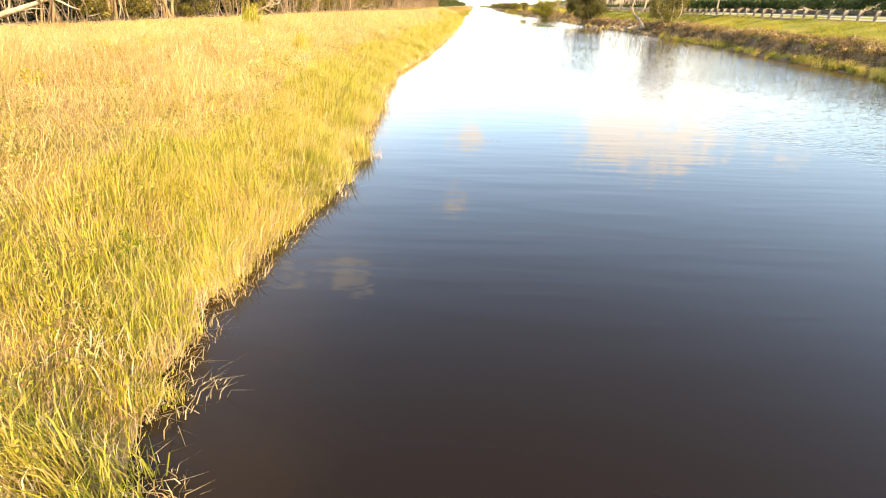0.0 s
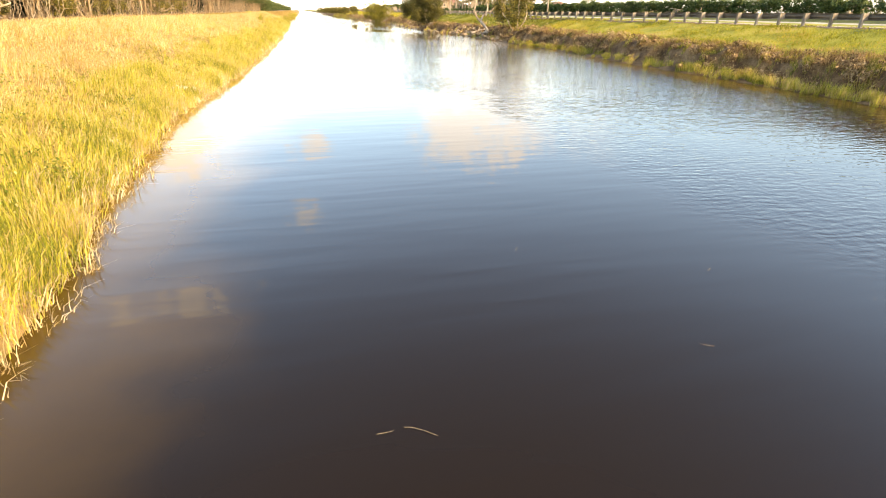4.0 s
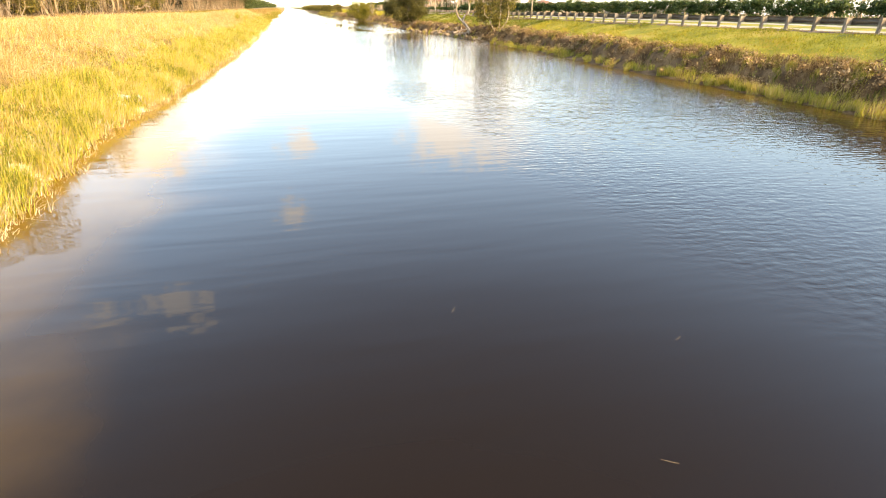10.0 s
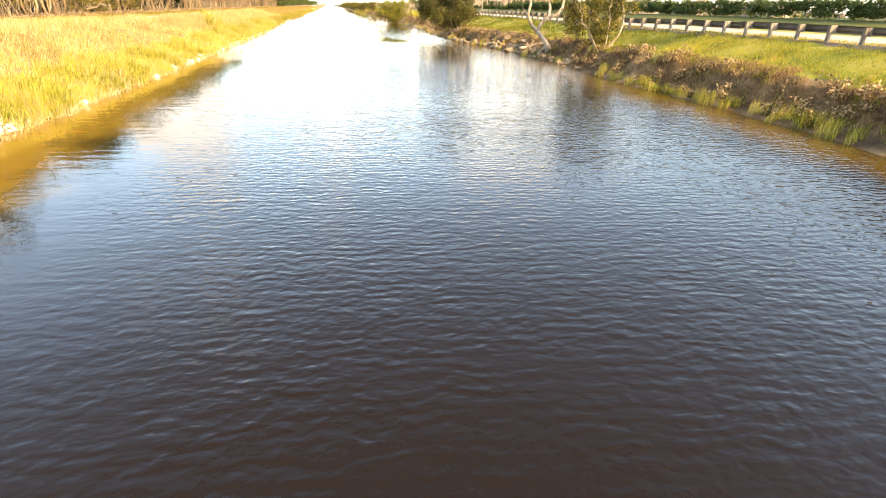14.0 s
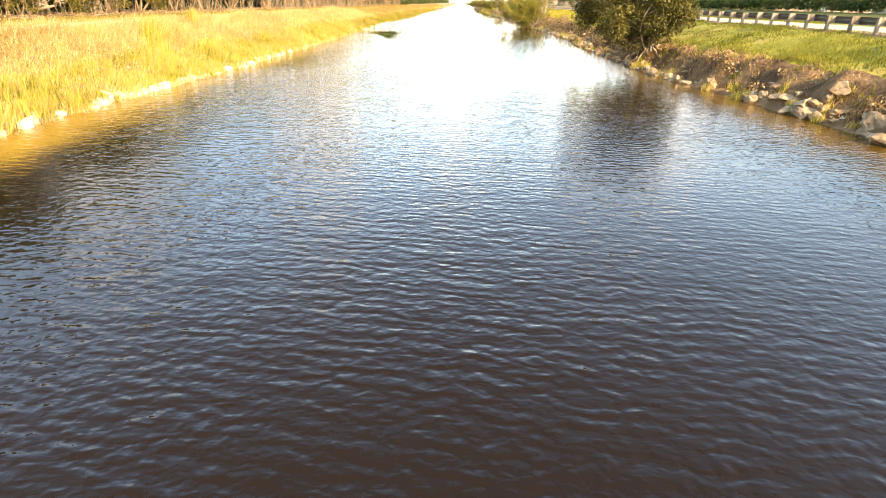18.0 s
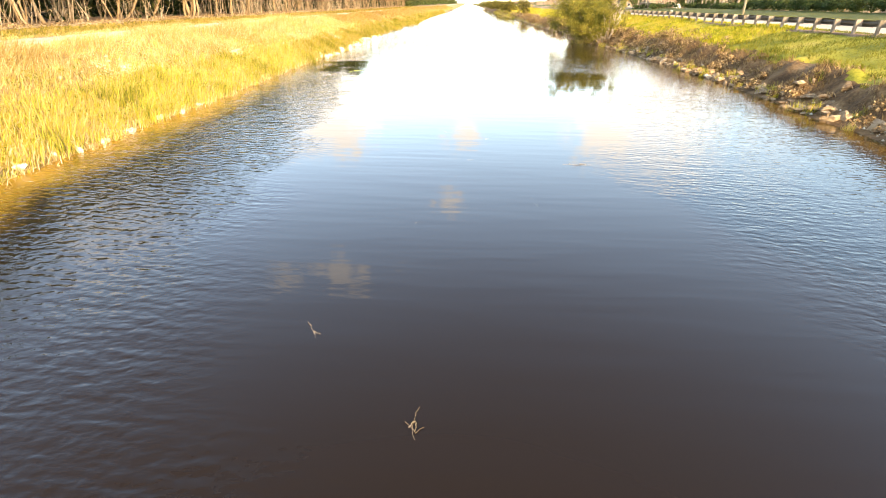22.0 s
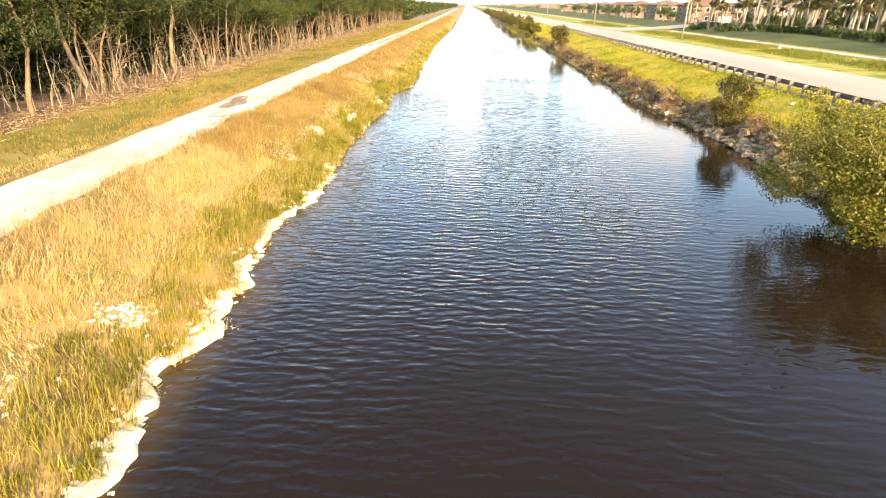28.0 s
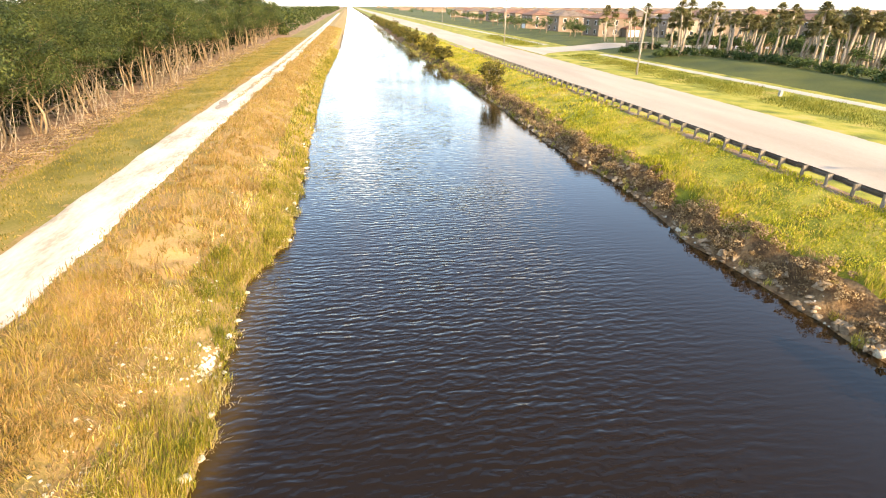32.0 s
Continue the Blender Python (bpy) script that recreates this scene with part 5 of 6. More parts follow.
# ---- rocks ----
def rock_mesh(name, seed, mat, flat_z=0.65):
    bm = bmesh.new()
    bmesh.ops.create_icosphere(bm, subdivisions=3, radius=1.0)
    off = Vector((seed * 3.7, seed * 1.3, 0))
    rnd = random.Random(seed)
    cuts = []
    for k in range(11):
        n = Vector((rnd.gauss(0, 1), rnd.gauss(0, 1), rnd.gauss(0, 0.8))).normalized()
        cuts.append((n, rnd.uniform(0.38, 0.8)))
    for v in bm.verts:
        p = v.co * (1 + 0.25 * noise.noise(v.co * 1.2 + off))
        for n, d in cuts:
            over = p.dot(n) - d
            if over > 0:
                p = p - n * over
        p = p * (1 + 0.22 * noise.noise(p * 2.6 + off) + 0.12 * noise.noise(p * 6 + off))
        v.co = Vector((p.x * 1.25, p.y, p.z * flat_z * 1.15))
    me = bpy.data.meshes.new(name)
    bm.to_mesh(me)
    bm.free()
    me.materials.append(mat)
    return me


PALE = [rock_mesh("rock", i, M_LIME, 0.5 + 0.05 * i) for i in range(5)]
BROWN = [rock_mesh("rock", 20 + i, M_ROCK, 0.6 + 0.05 * i) for i in range(5)]
rock_rnd = random.Random(17)


small_rocks = [Build(), Build()]


def rock(x, y, size, kinds, label, group, sink=0.25, joined=False):
    if size < 0.17 or joined:
        me = rock_rnd.choice(kinds)
        m = Matrix.LocRotScale((x, y, max(g(x, y), -0.05) + size * sink), Euler((0, 0, rock_rnd.uniform(0, 6.28))), (size, size * rock_rnd.uniform(0.7, 1.2), size * 0.9))
        small_rocks[0 if kinds is PALE else 1].add([m @ v.co for v in me.vertices], [tuple(p.vertices) for p in me.polygons])
        return None
    ob = new("rock", rock_rnd.choice(kinds))
    s = size * rock_rnd.uniform(0.8, 1.2)
    ob.matrix_basis = Matrix.LocRotScale((x, y, max(g(x, y), -0.05) + size * sink), Euler((rock_rnd.uniform(-0.3, 0.3), rock_rnd.uniform(-0.3, 0.3), rock_rnd.uniform(0, 6.28))),
                                         (s, s * rock_rnd.uniform(0.7, 1.3), s * rock_rnd.uniform(0.7, 1.0)))
    return tagged(ob, label, "rock", group)


def slab(y0, y1, wide, seed):
    """A flat bleached ledge along the waterline: rough top, undercut water side."""
    r = random.Random(seed)
    b = Build()
    n = max(5, int((y1 - y0) / 0.11))
    prof = ((0.5, -0.22), (0.56, 0.0), (0.5, 0.1), (0.3, 0.15), (0.05, 0.17), (-0.2, 0.17), (-0.42, 0.15), (-0.55, -0.05))
    rise = r.uniform(-0.03, 0.05)
    for i in range(n + 1):
        u = i / n
        y = y0 + (y1 - y0) * u
        w = wide * (0.35 + 0.65 * math.sin(math.pi * min(max(u, 0.04), 0.96)) ** 0.5) * (1 + 0.45 * float(clods(3.0 * seed, y, 0.35, 3)))
        x = float(shore_left(y)) - 0.02 + 0.22 * float(clods(7.0 * seed, y, 0.6, 3))
        for k, z in prof:
            q = x + k * w
            b.v.append((q, y + 0.05 * float(clods(q, y + 9, 0.2, 2)), z + (rise + 0.07 * float(clods(q, y, 0.3, 3)) if z > 0 else 0)))
        if i:
            m, c = len(b.v) - 2 * len(prof), len(prof)
            b.f.extend((m + k, m + k + 1, m + c + k + 1, m + c + k) for k in range(c - 1))
    c = len(prof)
    b.f.append(tuple(range(c)))
    b.f.append(tuple(len(b.v) - 1 - k for k in range(c)))
    me = b.mesh("rock", M_LIME)
    tagged(new("rock", me), "flat bleached limestone slab at the water's edge", "rock", "pale rocks along the track-side shore")


def slabs():
    r = random.Random(29)
    for k, (y0, y1, w) in enumerate(((133.4, 135.3, 0.62), (135.6, 136.5, 0.42), (136.6, 137.3, 0.4), (137.3, 139.0, 0.5), (139.0, 140.3, 0.42), (140.3, 141.7, 0.44), (141.7, 142.6, 0.3), (143.4, 144.6, 0.34), (144.7, 146.0, 0.4), (146.2, 147.0, 0.3), (148.0, 149.4, 0.36))):
        slab(y0, y1, w, 40 + k)
    y = 66.5
    while y < 101:
        ln = r.uniform(0.4, 1.3)
        if r.random() < (0.45 if y < 78 else 0.85):
            slab(y, y + ln, r.uniform(0.22, 0.42), int(y * 10))
        y += ln + r.uniform(0.05, 0.9)


slabs()


def rocks():
    pale, g1 = "bleached pale limestone rock at the waterline", "pale rocks along the track-side shore"
    y = 66.0
    while y < 111:
        sz = rock_rnd.uniform(0.08, 0.2) if y < 101 else rock_rnd.uniform(0.1, 0.2)
        rock(float(shore_left(y)) - rock_rnd.uniform(-0.12, 0.3), y, sz, PALE, pale, g1)
        y += sz * rock_rnd.uniform(1.3, 2.2) * (1 if y < 99 else 3.5)
    y = 127.0
    while y < 152:
        for k in range(2):
            rock(float(shore_left(y)) - rock_rnd.gauss(0.1, 0.2), y + rock_rnd.uniform(-0.2, 0.2), rock_rnd.uniform(0.06, 0.15), PALE, pale, g1, 0.1)
        sz = rock_rnd.uniform(0.09, 0.22) if 130 < y < 148 else rock_rnd.uniform(0.12, 0.26)
        rock(float(shore_left(y)) - rock_rnd.uniform(-0.2, 0.35), y, sz, PALE, pale, g1, 0.02)
        y += sz * rock_rnd.uniform(0.7, 1.5)
    for k in range(62):
        y = rock_rnd.uniform(150, 212)
        rock(float(shore_left(y)) - abs(rock_rnd.gauss(0, 0.35)) + 0.1, y, rock_rnd.uniform(0.07, 0.2), PALE, pale, g1)
    for x, y, sz in ((-3.85, 27.9, 0.3), (-3.55, 28.4, 0.26), (-3.3, 27.4, 0.24), (-3.7, 27.2, 0.2), (-3.45, 20.2, 0.2), (-3.7, 20.6, 0.22), (-3.3, 19.7, 0.17), (-2.4, 52.6, 0.26), (-2.6, 47.6, 0.22), (-2.75, 48.1, 0.2),
                     (-2.6, 5.1, 0.09), (-2.6, 7.2, 0.07), (-3.2, 4.4, 0.08), (-2.2, 60, 0.22), (-2.3, 63, 0.25)):
        rock(x, y, sz, PALE, pale, g1)
    brown, g2 = "brown weathered limestone rock on the eroded bank", "brown rocks along the road-side shore"
    for k in range(285):
        y = rock_rnd.uniform(66, 215) if k < 190 else rock_rnd.gauss(160, 9)
        big = abs(y - 160) < 9 or 76 < y < 84
        t = abs(rock_rnd.gauss(0.15, 0.45 if big else 0.3))
        rock(float(shore_right(y)) + t, y, rock_rnd.uniform(0.08, 0.36 if big else 0.24), BROWN if rock_rnd.random() < 0.93 else PALE, brown, g2)
    for k in range(84):
        y = rock_rnd.uniform(147, 166) if k < 68 else rock_rnd.uniform(72, 84)
        rock(float(shore_right(y)) + rock_rnd.uniform(-0.1, 1.3), y, rock_rnd.uniform(0.24, 0.5), BROWN, "chunky brown limestone block tumbled on the bank", g2, 0.15)
    for k in range(560):
        y = rock_rnd.uniform(64, 235)
        rock(float(shore_right(y)) + abs(rock_rnd.gauss(0.25, 0.55)), y, rock_rnd.uniform(0.08, 0.29), BROWN, brown, g2, 0.2, True)
    b = Build()
    r = random.Random(8)
    for cx, cy, sx, sy, n in tuple((px, py, rx * 0.38, ry * 0.42, 120) for px, py, rx, ry in LIME_PATCHES) + ((-4.2, 157.6, 0.5, 0.8, 300), (-3.2, 154.0, 0.5, 1.2, 350), (-4.3, 152.8, 0.5, 0.7, 220), (-2.7, 150.5, 0.4, 1.2, 200), (-4.6, 163.5, 0.4, 2.0, 160), (-5.4, 131.5, 0.5, 0.8, 200), (-4.6, 134.4, 0.4, 1.4, 160), (-5.0, 111, 0.5, 1.5, 160), (-3.6, 28, 0.35, 0.6, 160), (-3.3, 20.3, 0.2, 0.5, 60), (-2.8, 50, 0.3, 1.6, 120), (-4.6, 40, 0.4, 0.8, 60), (-3.2, 86, 0.5, 6, 200), (-4.0, 126, 0.45, 0.7, 220), (-4.3, 119.4, 0.4, 0.6, 200), (-4.7, 121.8, 0.5, 0.9, 160), (-2.3, 120.6, 0.3, 0.6, 120), (-2.4, 123.4, 0.3, 0.8, 120),
                              (-4.0, 172.0, 0.5, 4.0, 200), (20.0, 150, 0.5, 14, 200), (20.0, 110, 0.6, 22, 160)):
        for k in range(n):
            x, y = cx + r.gauss(0, sx), cy + r.gauss(0, sy)
            if cx > 0:
                x = float(shore_right(y)) + abs(r.gauss(0, sx))
            z, q = g(x, y), r.uniform(0.02, 0.1)
            w = [(x + q * r.uniform(0.7, 1.2), y, z), (x, y + q * r.uniform(0.7, 1.2), z), (x - q, y, z), (x, y - q, z), (x + r.uniform(-0.3, 0.3) * q, y, z + q * r.uniform(0.5, 0.9)), (x, y, z - q * 0.4)]
            b.add(w, [(0, 1, 4), (1, 2, 4), (2, 3, 4), (3, 0, 4), (1, 0, 5), (2, 1, 5), (3, 2, 5), (0, 3, 5)])
    for q, mat, l in ((small_rocks[0], M_LIME, "small pale limestone stones along the shore"), (small_rocks[1], M_ROCK, "small brown stones along the eroded shore")):
        tagged(part("small_stones", q, mat), l, "stones", kind="stuff")
    tagged(part("limestone_rubble", b, M_LIME), "pale limestone rubble showing through the bank grass", "rubble", kind="stuff")


rocks()


# ---- palms, hedges and trees beyond the road ----
def make_palm(seed, height, braces):
    rnd = random.Random(seed)
    root = new("palm_tree")
    b = Build()
    top = Vector((rnd.uniform(-0.7, 0.7), rnd.uniform(-0.7, 0.7), height))
    pts = [Vector((0, 0, -0.2)), top * 0.35 + Vector((0.15, 0, 0)), top * 0.7, top]
    b.tube(pts, [0.25, 0.2, 0.18, 0.2], 8)
    part("trunk", b, M_PALMBARK, root, smooth=True)
    cr = Build()
    for k in range(44):
        a = rnd.uniform(0, 6.28)
        el = rnd.uniform(-1.1, 1.4)
        d = Vector((math.cos(a) * math.cos(el), math.sin(a) * math.cos(el), math.sin(el)))
        side = Vector((-math.sin(a), math.cos(a), 0))
        s0, ln = top + d * 0.1, rnd.uniform(0.6, 0.92)
        stem = s0 + d * ln * 0.8
        cr.add([s0 + side * 0.03, s0 - side * 0.03, stem - side * 0.02, stem + side * 0.02], [(0, 1, 2, 3)])
        for j in range(13):
            t = (j - 6) / 6 * 1.35
            dd = (d * math.cos(t) + side * math.sin(t)).normalized()
            tip = stem + dd * ln * rnd.uniform(0.8, 1.1) + Vector((0, 0, -0.2 * ln))
            m = stem.lerp(tip, 0.5) + Vector((0, 0, 0.12))
            w = dd.cross(Vector((0, 0, 1))).normalized() * 0.085
            cr.add([stem, m - w, tip, m + w], [(0, 1, 2, 3)])
    part("crown", cr, M_PALMLEAF, root)
    for k in range(braces):
        a = 2.09 * k + rnd.uniform(-0.2, 0.2)
        q = Build()
        q.tube([(math.cos(a) * 1.2, math.sin(a) * 1.2, -0.1), (math.cos(a) * 0.2 + top.x * 0.25, math.sin(a) * 0.2 + top.y * 0.25, 2.1)], [0.05, 0.05], 5)
        part("brace", q, M_TIMBER, root, "raw timber brace")
    return root


def palms():
    rnd = random.Random(23)
    kinds = [make_palm(1, 6.4, 3), make_palm(2, 7.6, 0), make_palm(3, 5.8, 3), make_palm(4, 8.6, 0)]
    labels = ("sabal palm held by three timber braces", "tall sabal palm with a bare trunk", "short sabal palm held by three timber braces", "very tall sabal palm with a small crown")
    for k, l in zip(kinds, labels):
        tagged(k, l, "palm", "palms beyond the footpath")
    spots = [(70.4, 265.4), (75.2, 252.4), (73.1, 242.0), (74.2, 239.6), (72.1, 235.3), (74.5, 227.3), (77.7, 228.9), (79.1, 226.9), (100.0, 258.5), (100.0, 253.7), (62, 262), (66, 264), (68, 258)]
    while len(spots) < 125:
        x, y = rnd.uniform(64, 108), rnd.uniform(222, 300)
        if x < 70 and y < 250 or abs(y - 279) < 10 and x < 100:
            continue
        spots.append((x, y))
    spots += [(rnd.uniform(68, 98), rnd.uniform(50, 215)) for k in range(20)]
    used = set()
    for j, (x, y) in enumerate(spots):
        i = rnd.choice((0, 0, 1, 1, 2, 3))
        x, y = 2.5 + (x - 2.5) * 0.955, 156.6 + (y - 156.6) * 0.955
        sc = rnd.uniform(0.72, 0.98)
        m = Matrix.LocRotScale((x, y, g(x, y)), Euler((rnd.gauss(0, 0.04), rnd.gauss(0, 0.04), rnd.uniform(0, 6.28))), (sc, sc, sc))
        if i not in used:
            used.add(i)
            kinds[i].matrix_basis = m
        else:
            copy_thing(kinds[i], m).matrix_basis = m


palms()


def hedges():
    rnd = random.Random(61)
    lines = [([(64, 38), (65, 80), (66, 120), (65, 165), (66, 196), (67.5, 212)], 1.7), ([(67.5, 212), (69.5, 224), (71, 236), (69, 247), (61, 252), (58.5, 250)], 1.0), ([(76, 212), (84, 214), (95, 218)], 1.2), ([(58, 262), (62, 265), (70, 268)], 0.9)]
    for pts, h in lines:
        pts = [(2.5 + (x - 2.5) * 0.955, 156.6 + (y - 156.6) * 0.955) for x, y in pts]
        for (x0, y0), (x1, y1) in zip(pts, pts[1:]):
            n = max(6, int(math.hypot(x1 - x0, y1 - y0) * 4.6 * h))
            root = thing("hedge", "dense dark green clipped hedge beyond the footpath", "hedge", "hedges beyond the footpath", at=(0, 0, 0))
            cs = []
            for k in range(n):
                t = rnd.random()
                x, y = x0 + (x1 - x0) * t + rnd.gauss(0, 0.45), y0 + (y1 - y0) * t + rnd.gauss(0, 0.3)
                cs.append((x, y, g(x, y) + rnd.uniform(0.25, 1.1) * h))
            V = leaf_cloud(cs, [rnd.uniform(0.4, 0.75) for c in cs], 60, 0.3, 0.4, rnd.randrange(999))
            part("foliage", leaf_mesh("foliage", V, M_HEDGE), None, root)
            for k in range(max(2, n // 8)):
                x, y = x0 + (x1 - x0) * rnd.random(), y0 + (y1 - y0) * k / max(1, n // 8)
                part("stem", Build().tube([(x, y, g(x, y) - 0.1), (x + 0.1, y, g(x, y) + 0.5 * h)], [0.04, 0.02], 5), M_BARK, root)


hedges()


def garden_tree(x, y, h, spread, seed, label, mat=M_HEDGE):
    rnd = random.Random(seed)
    root = thing("tree", label, "tree", "trees among the houses", at=(x, y, g(x, y)))
    b = Build()
    limb(b, (0, 0, -0.2), (rnd.uniform(-0.3, 0.3), rnd.uniform(-0.3, 0.3), h * 0.6), 0.15, 0.07, 0.1, 5, 6, rnd)
    cs = []
    for k in range(26):
        a, q = rnd.uniform(0, 6.28), spread * math.sqrt(rnd.random())
        cs.append((math.cos(a) * q, math.sin(a) * q, h * (0.55 + 0.45 * rnd.random() * (1 - 0.4 * q / spread))))
        if k % 4 == 0:
            limb(b, (0, 0, h * 0.4), cs[-1], 0.06, 0.02, 0.15, 3, 5, rnd)
    part("trunk", b, M_BARK, root, smooth=True)
    part("crown", leaf_mesh("crown", leaf_cloud(cs, [rnd.uniform(0.4, 0.8) for c in cs], 30, 0.3, 0.4, seed), mat), None, root)


for k, (tx, ty, th, ts) in enumerate(((80, 232, 4.5, 2.0), (86, 240, 5, 2.2), (92, 232, 4.5, 2.2), (78, 246, 4.5, 2.0), (84, 252, 5, 2.4), (96, 246, 5, 2.4), (72, 300, 6.0, 2.6), (66, 306, 4.0, 2.0), (70, 318, 5, 2.4), (64, 330, 4, 2.2),
                                      (66, 345, 4.5, 2.4), (62, 360, 4, 2.2), (68, 372, 5, 2.6), (64, 390, 4.5, 2.4), (70, 405, 5.5, 2.6), (64, 425, 5, 2.6), (66, 445, 5, 2.8), (62, 470, 5, 3.0), (66, 500, 6, 3.0), (80, 215, 3.0, 1.4),
                                      (72, 140, 4.0, 1.8), (74, 100, 4.5, 2.2), (72, 70, 4.0, 2.0), (76, 170, 5.0, 2.4), (70, 188, 3.5, 1.6))):
    garden_tree(tx, ty, th, ts, 200 + k, "rounded dark green garden tree among palms and houses")

under = random.Random(64)
for k in range(34):
    ux, uy = under.uniform(72, 106), under.uniform(222, 268)
    garden_tree(ux, uy, under.uniform(2.0, 3.8), under.uniform(1.2, 2.0), 300 + k, "leafy dark green shrub growing between the palms")
for k in range(110):
    ux, uy = under.uniform(62, 250), under.uniform(300, 560)
    garden_tree(ux, uy, under.uniform(3.0, 6.0), under.uniform(1.6, 2.8), 400 + k, "rounded dark green garden tree among the houses")
fr = random.Random(91)
far_c = [(fr.uniform(75, 520), 330 + 1100 * fr.random() ** 1.3, fr.uniform(1, 5)) for k in range(420)] + [(fr.uniform(120, 420), fr.uniform(120, 330), fr.uniform(1, 4.5)) for k in range(150)] + [(fr.uniform(-400, 1600), fr.uniform(1500, 2600), fr.uniform(2, 9)) for k in range(700)]
tagged(new("far_trees", leaf_mesh("far_trees", leaf_cloud(far_c, [fr.uniform(1.3, 2.6) * (1 if c[1] < 1400 else 3.5) for c in far_c], 24, 1.2, 0.3, 33), M_HEDGE)), "distant dark trees among the houses", "trees", kind="stuff")


# ---- poles ----
def street_lamp(x, y, h):
    root = thing("street_lamp", "tall grey street lamp with an arm over the road", "street lamp", "street lamps along the road", at=(x, y, g(x, y)))
    part("pole", Build().tube([(0, 0, -0.3), (0, 0, h * 0.5), (0, 0, h)], [0.15, 0.12, 0.085], 10), M_POLE, root, smooth=True)
    part("arm", Build().tube([(0, 0, h - 0.5), (-0.9, 0, h - 0.05), (-2.2, 0, h + 0.25)], [0.05, 0.045, 0.035], 8), M_LAMP, root, smooth=True)
    hd = Build().box((-2.6, 0, h + 0.27), (0.85, 0.3, 0.15), 0, 0.75)
    head = part("lamp_head", hd, M_LAMP, root)
    part("lens", Build().box((-2.65, 0, h + 0.18), (0.55, 0.22, 0.03)), M_TRIM, head)


street_lamp(42.4, 165.0, 8.5)
street_lamp(42.4, 227.0, 8.5)
street_lamp(42.4, 395.0, 8.5)
street_lamp(42.4, 100.0, 8.5)


def utility_pole(x, y, h):
    root = thing("utility_pole", "brown timber utility pole beside the road", "utility pole", at=(x, y, g(x, y)))
    part("pole", Build().tube([(0, 0, -0.4), (0.02, 0, h * 0.5), (0.05, 0, h)], [0.17, 0.14, 0.11], 10), M_POLE, root, smooth=True)
    part("crossarm", Build().box((0.05, 0, h - 0.5), (1.5, 0.1, 0.12)), M_TIMBER, root)


utility_pole(42.4, 296.0, 10.5)


# ---- houses ----
def make_house(seed, w, d, floors, wall_mat, roof_mat):
    rnd = random.Random(seed)
    root = new("house")
    h = 3.0 * floors
    walls = Build().box((0, 0, h / 2 - 0.2), (w, d, h + 0.4))
    walls.box((w * 0.28, -d * 0.5 - 1.4, 1.3), (w * 0.36, 2.9, 3.0))
    part("wall", walls, wall_mat, root)
    o = 0.6

    def hip(cx, cy, ww, dd, z, rise):
        r = min(ww, dd) / 2 * 0.98
        b = Build()
        b.v = [(cx - ww / 2, cy - dd / 2, z), (cx + ww / 2, cy - dd / 2, z), (cx + ww / 2, cy + dd / 2, z), (cx - ww / 2, cy + dd / 2, z)]
        lo = [(x, y, z - 0.22) for x, y, _ in b.v]
        top = [(cx - ww / 2 + r, cy, z + rise), (cx + ww / 2 - r, cy, z + rise)] if ww >= dd else [(cx, cy - dd / 2 + r, z + rise), (cx, cy + dd / 2 - r, z + rise)]
        b.v += top + lo
        b.f = [(0, 1, 5, 4), (1, 2, 5), (2, 3, 4, 5), (3, 0, 4)] if ww >= dd else [(0, 1, 4), (1, 2, 5, 4), (2, 3, 5), (3, 0, 4, 5)]
        b.f += [(0, 6, 7, 1), (1, 7, 8, 2), (2, 8, 9, 3), (3, 9, 6, 0), (9, 8, 7, 6)]
        return b

    part("roof", hip(0, 0, w + 2 * o, d + 2 * o, h + 0.2, 2.0), roof_mat, root)
    part("roof", hip(w * 0.28, -d * 0.5 - 1.3, w * 0.36 + 1, 3.6, 2.9, 0.9), roof_mat, root)

    def window(x, y, z, ww, hh, face):
        fx, fy = (ww + 0.2, 0.1) if face == "y" else (0.1, ww + 0.2)
        fr_ = part("window", Build().box((x, y, z), (fx, fy, hh + 0.2)), M_TRIM, root)
        k = 0.04
        sx, sy = (ww, 0.1) if face == "y" else (0.1, ww)
        ox = k * (1 if x > 0 else -1) if face == "x" else 0
        oy = k * (1 if y > 0 else -1) if face == "y" else 0
        part("pane", Build().box((x + ox, y + oy, z), (sx, sy, hh)), M_PANE, fr_)

    for fl in range(floors):
        z = 1.6 + 3.0 * fl
        for sy in (-1, 1):
            for fx in (-0.34, -0.08, 0.3):
                if sy < 0 and fl == 0 and fx > 0:
                    continue
                window(fx * w, sy * d / 2, z, 1.3, 1.3, "y")
        for sx in (-1, 1):
            for fy in (-0.28, 0.22):
                window(sx * w / 2, fy * d, z, 1.1, 1.3, "x")
    part("garage_door", Build().box((w * 0.28, -d * 0.5 - 2.86, 1.15), (w * 0.28, 0.08, 2.2)), M_TRIM, root)
    part("door", Build().box((0.02 * w, -d / 2 - 0.03, 1.05), (1.0, 0.1, 2.1)), M_TIMBER, root)
    return root


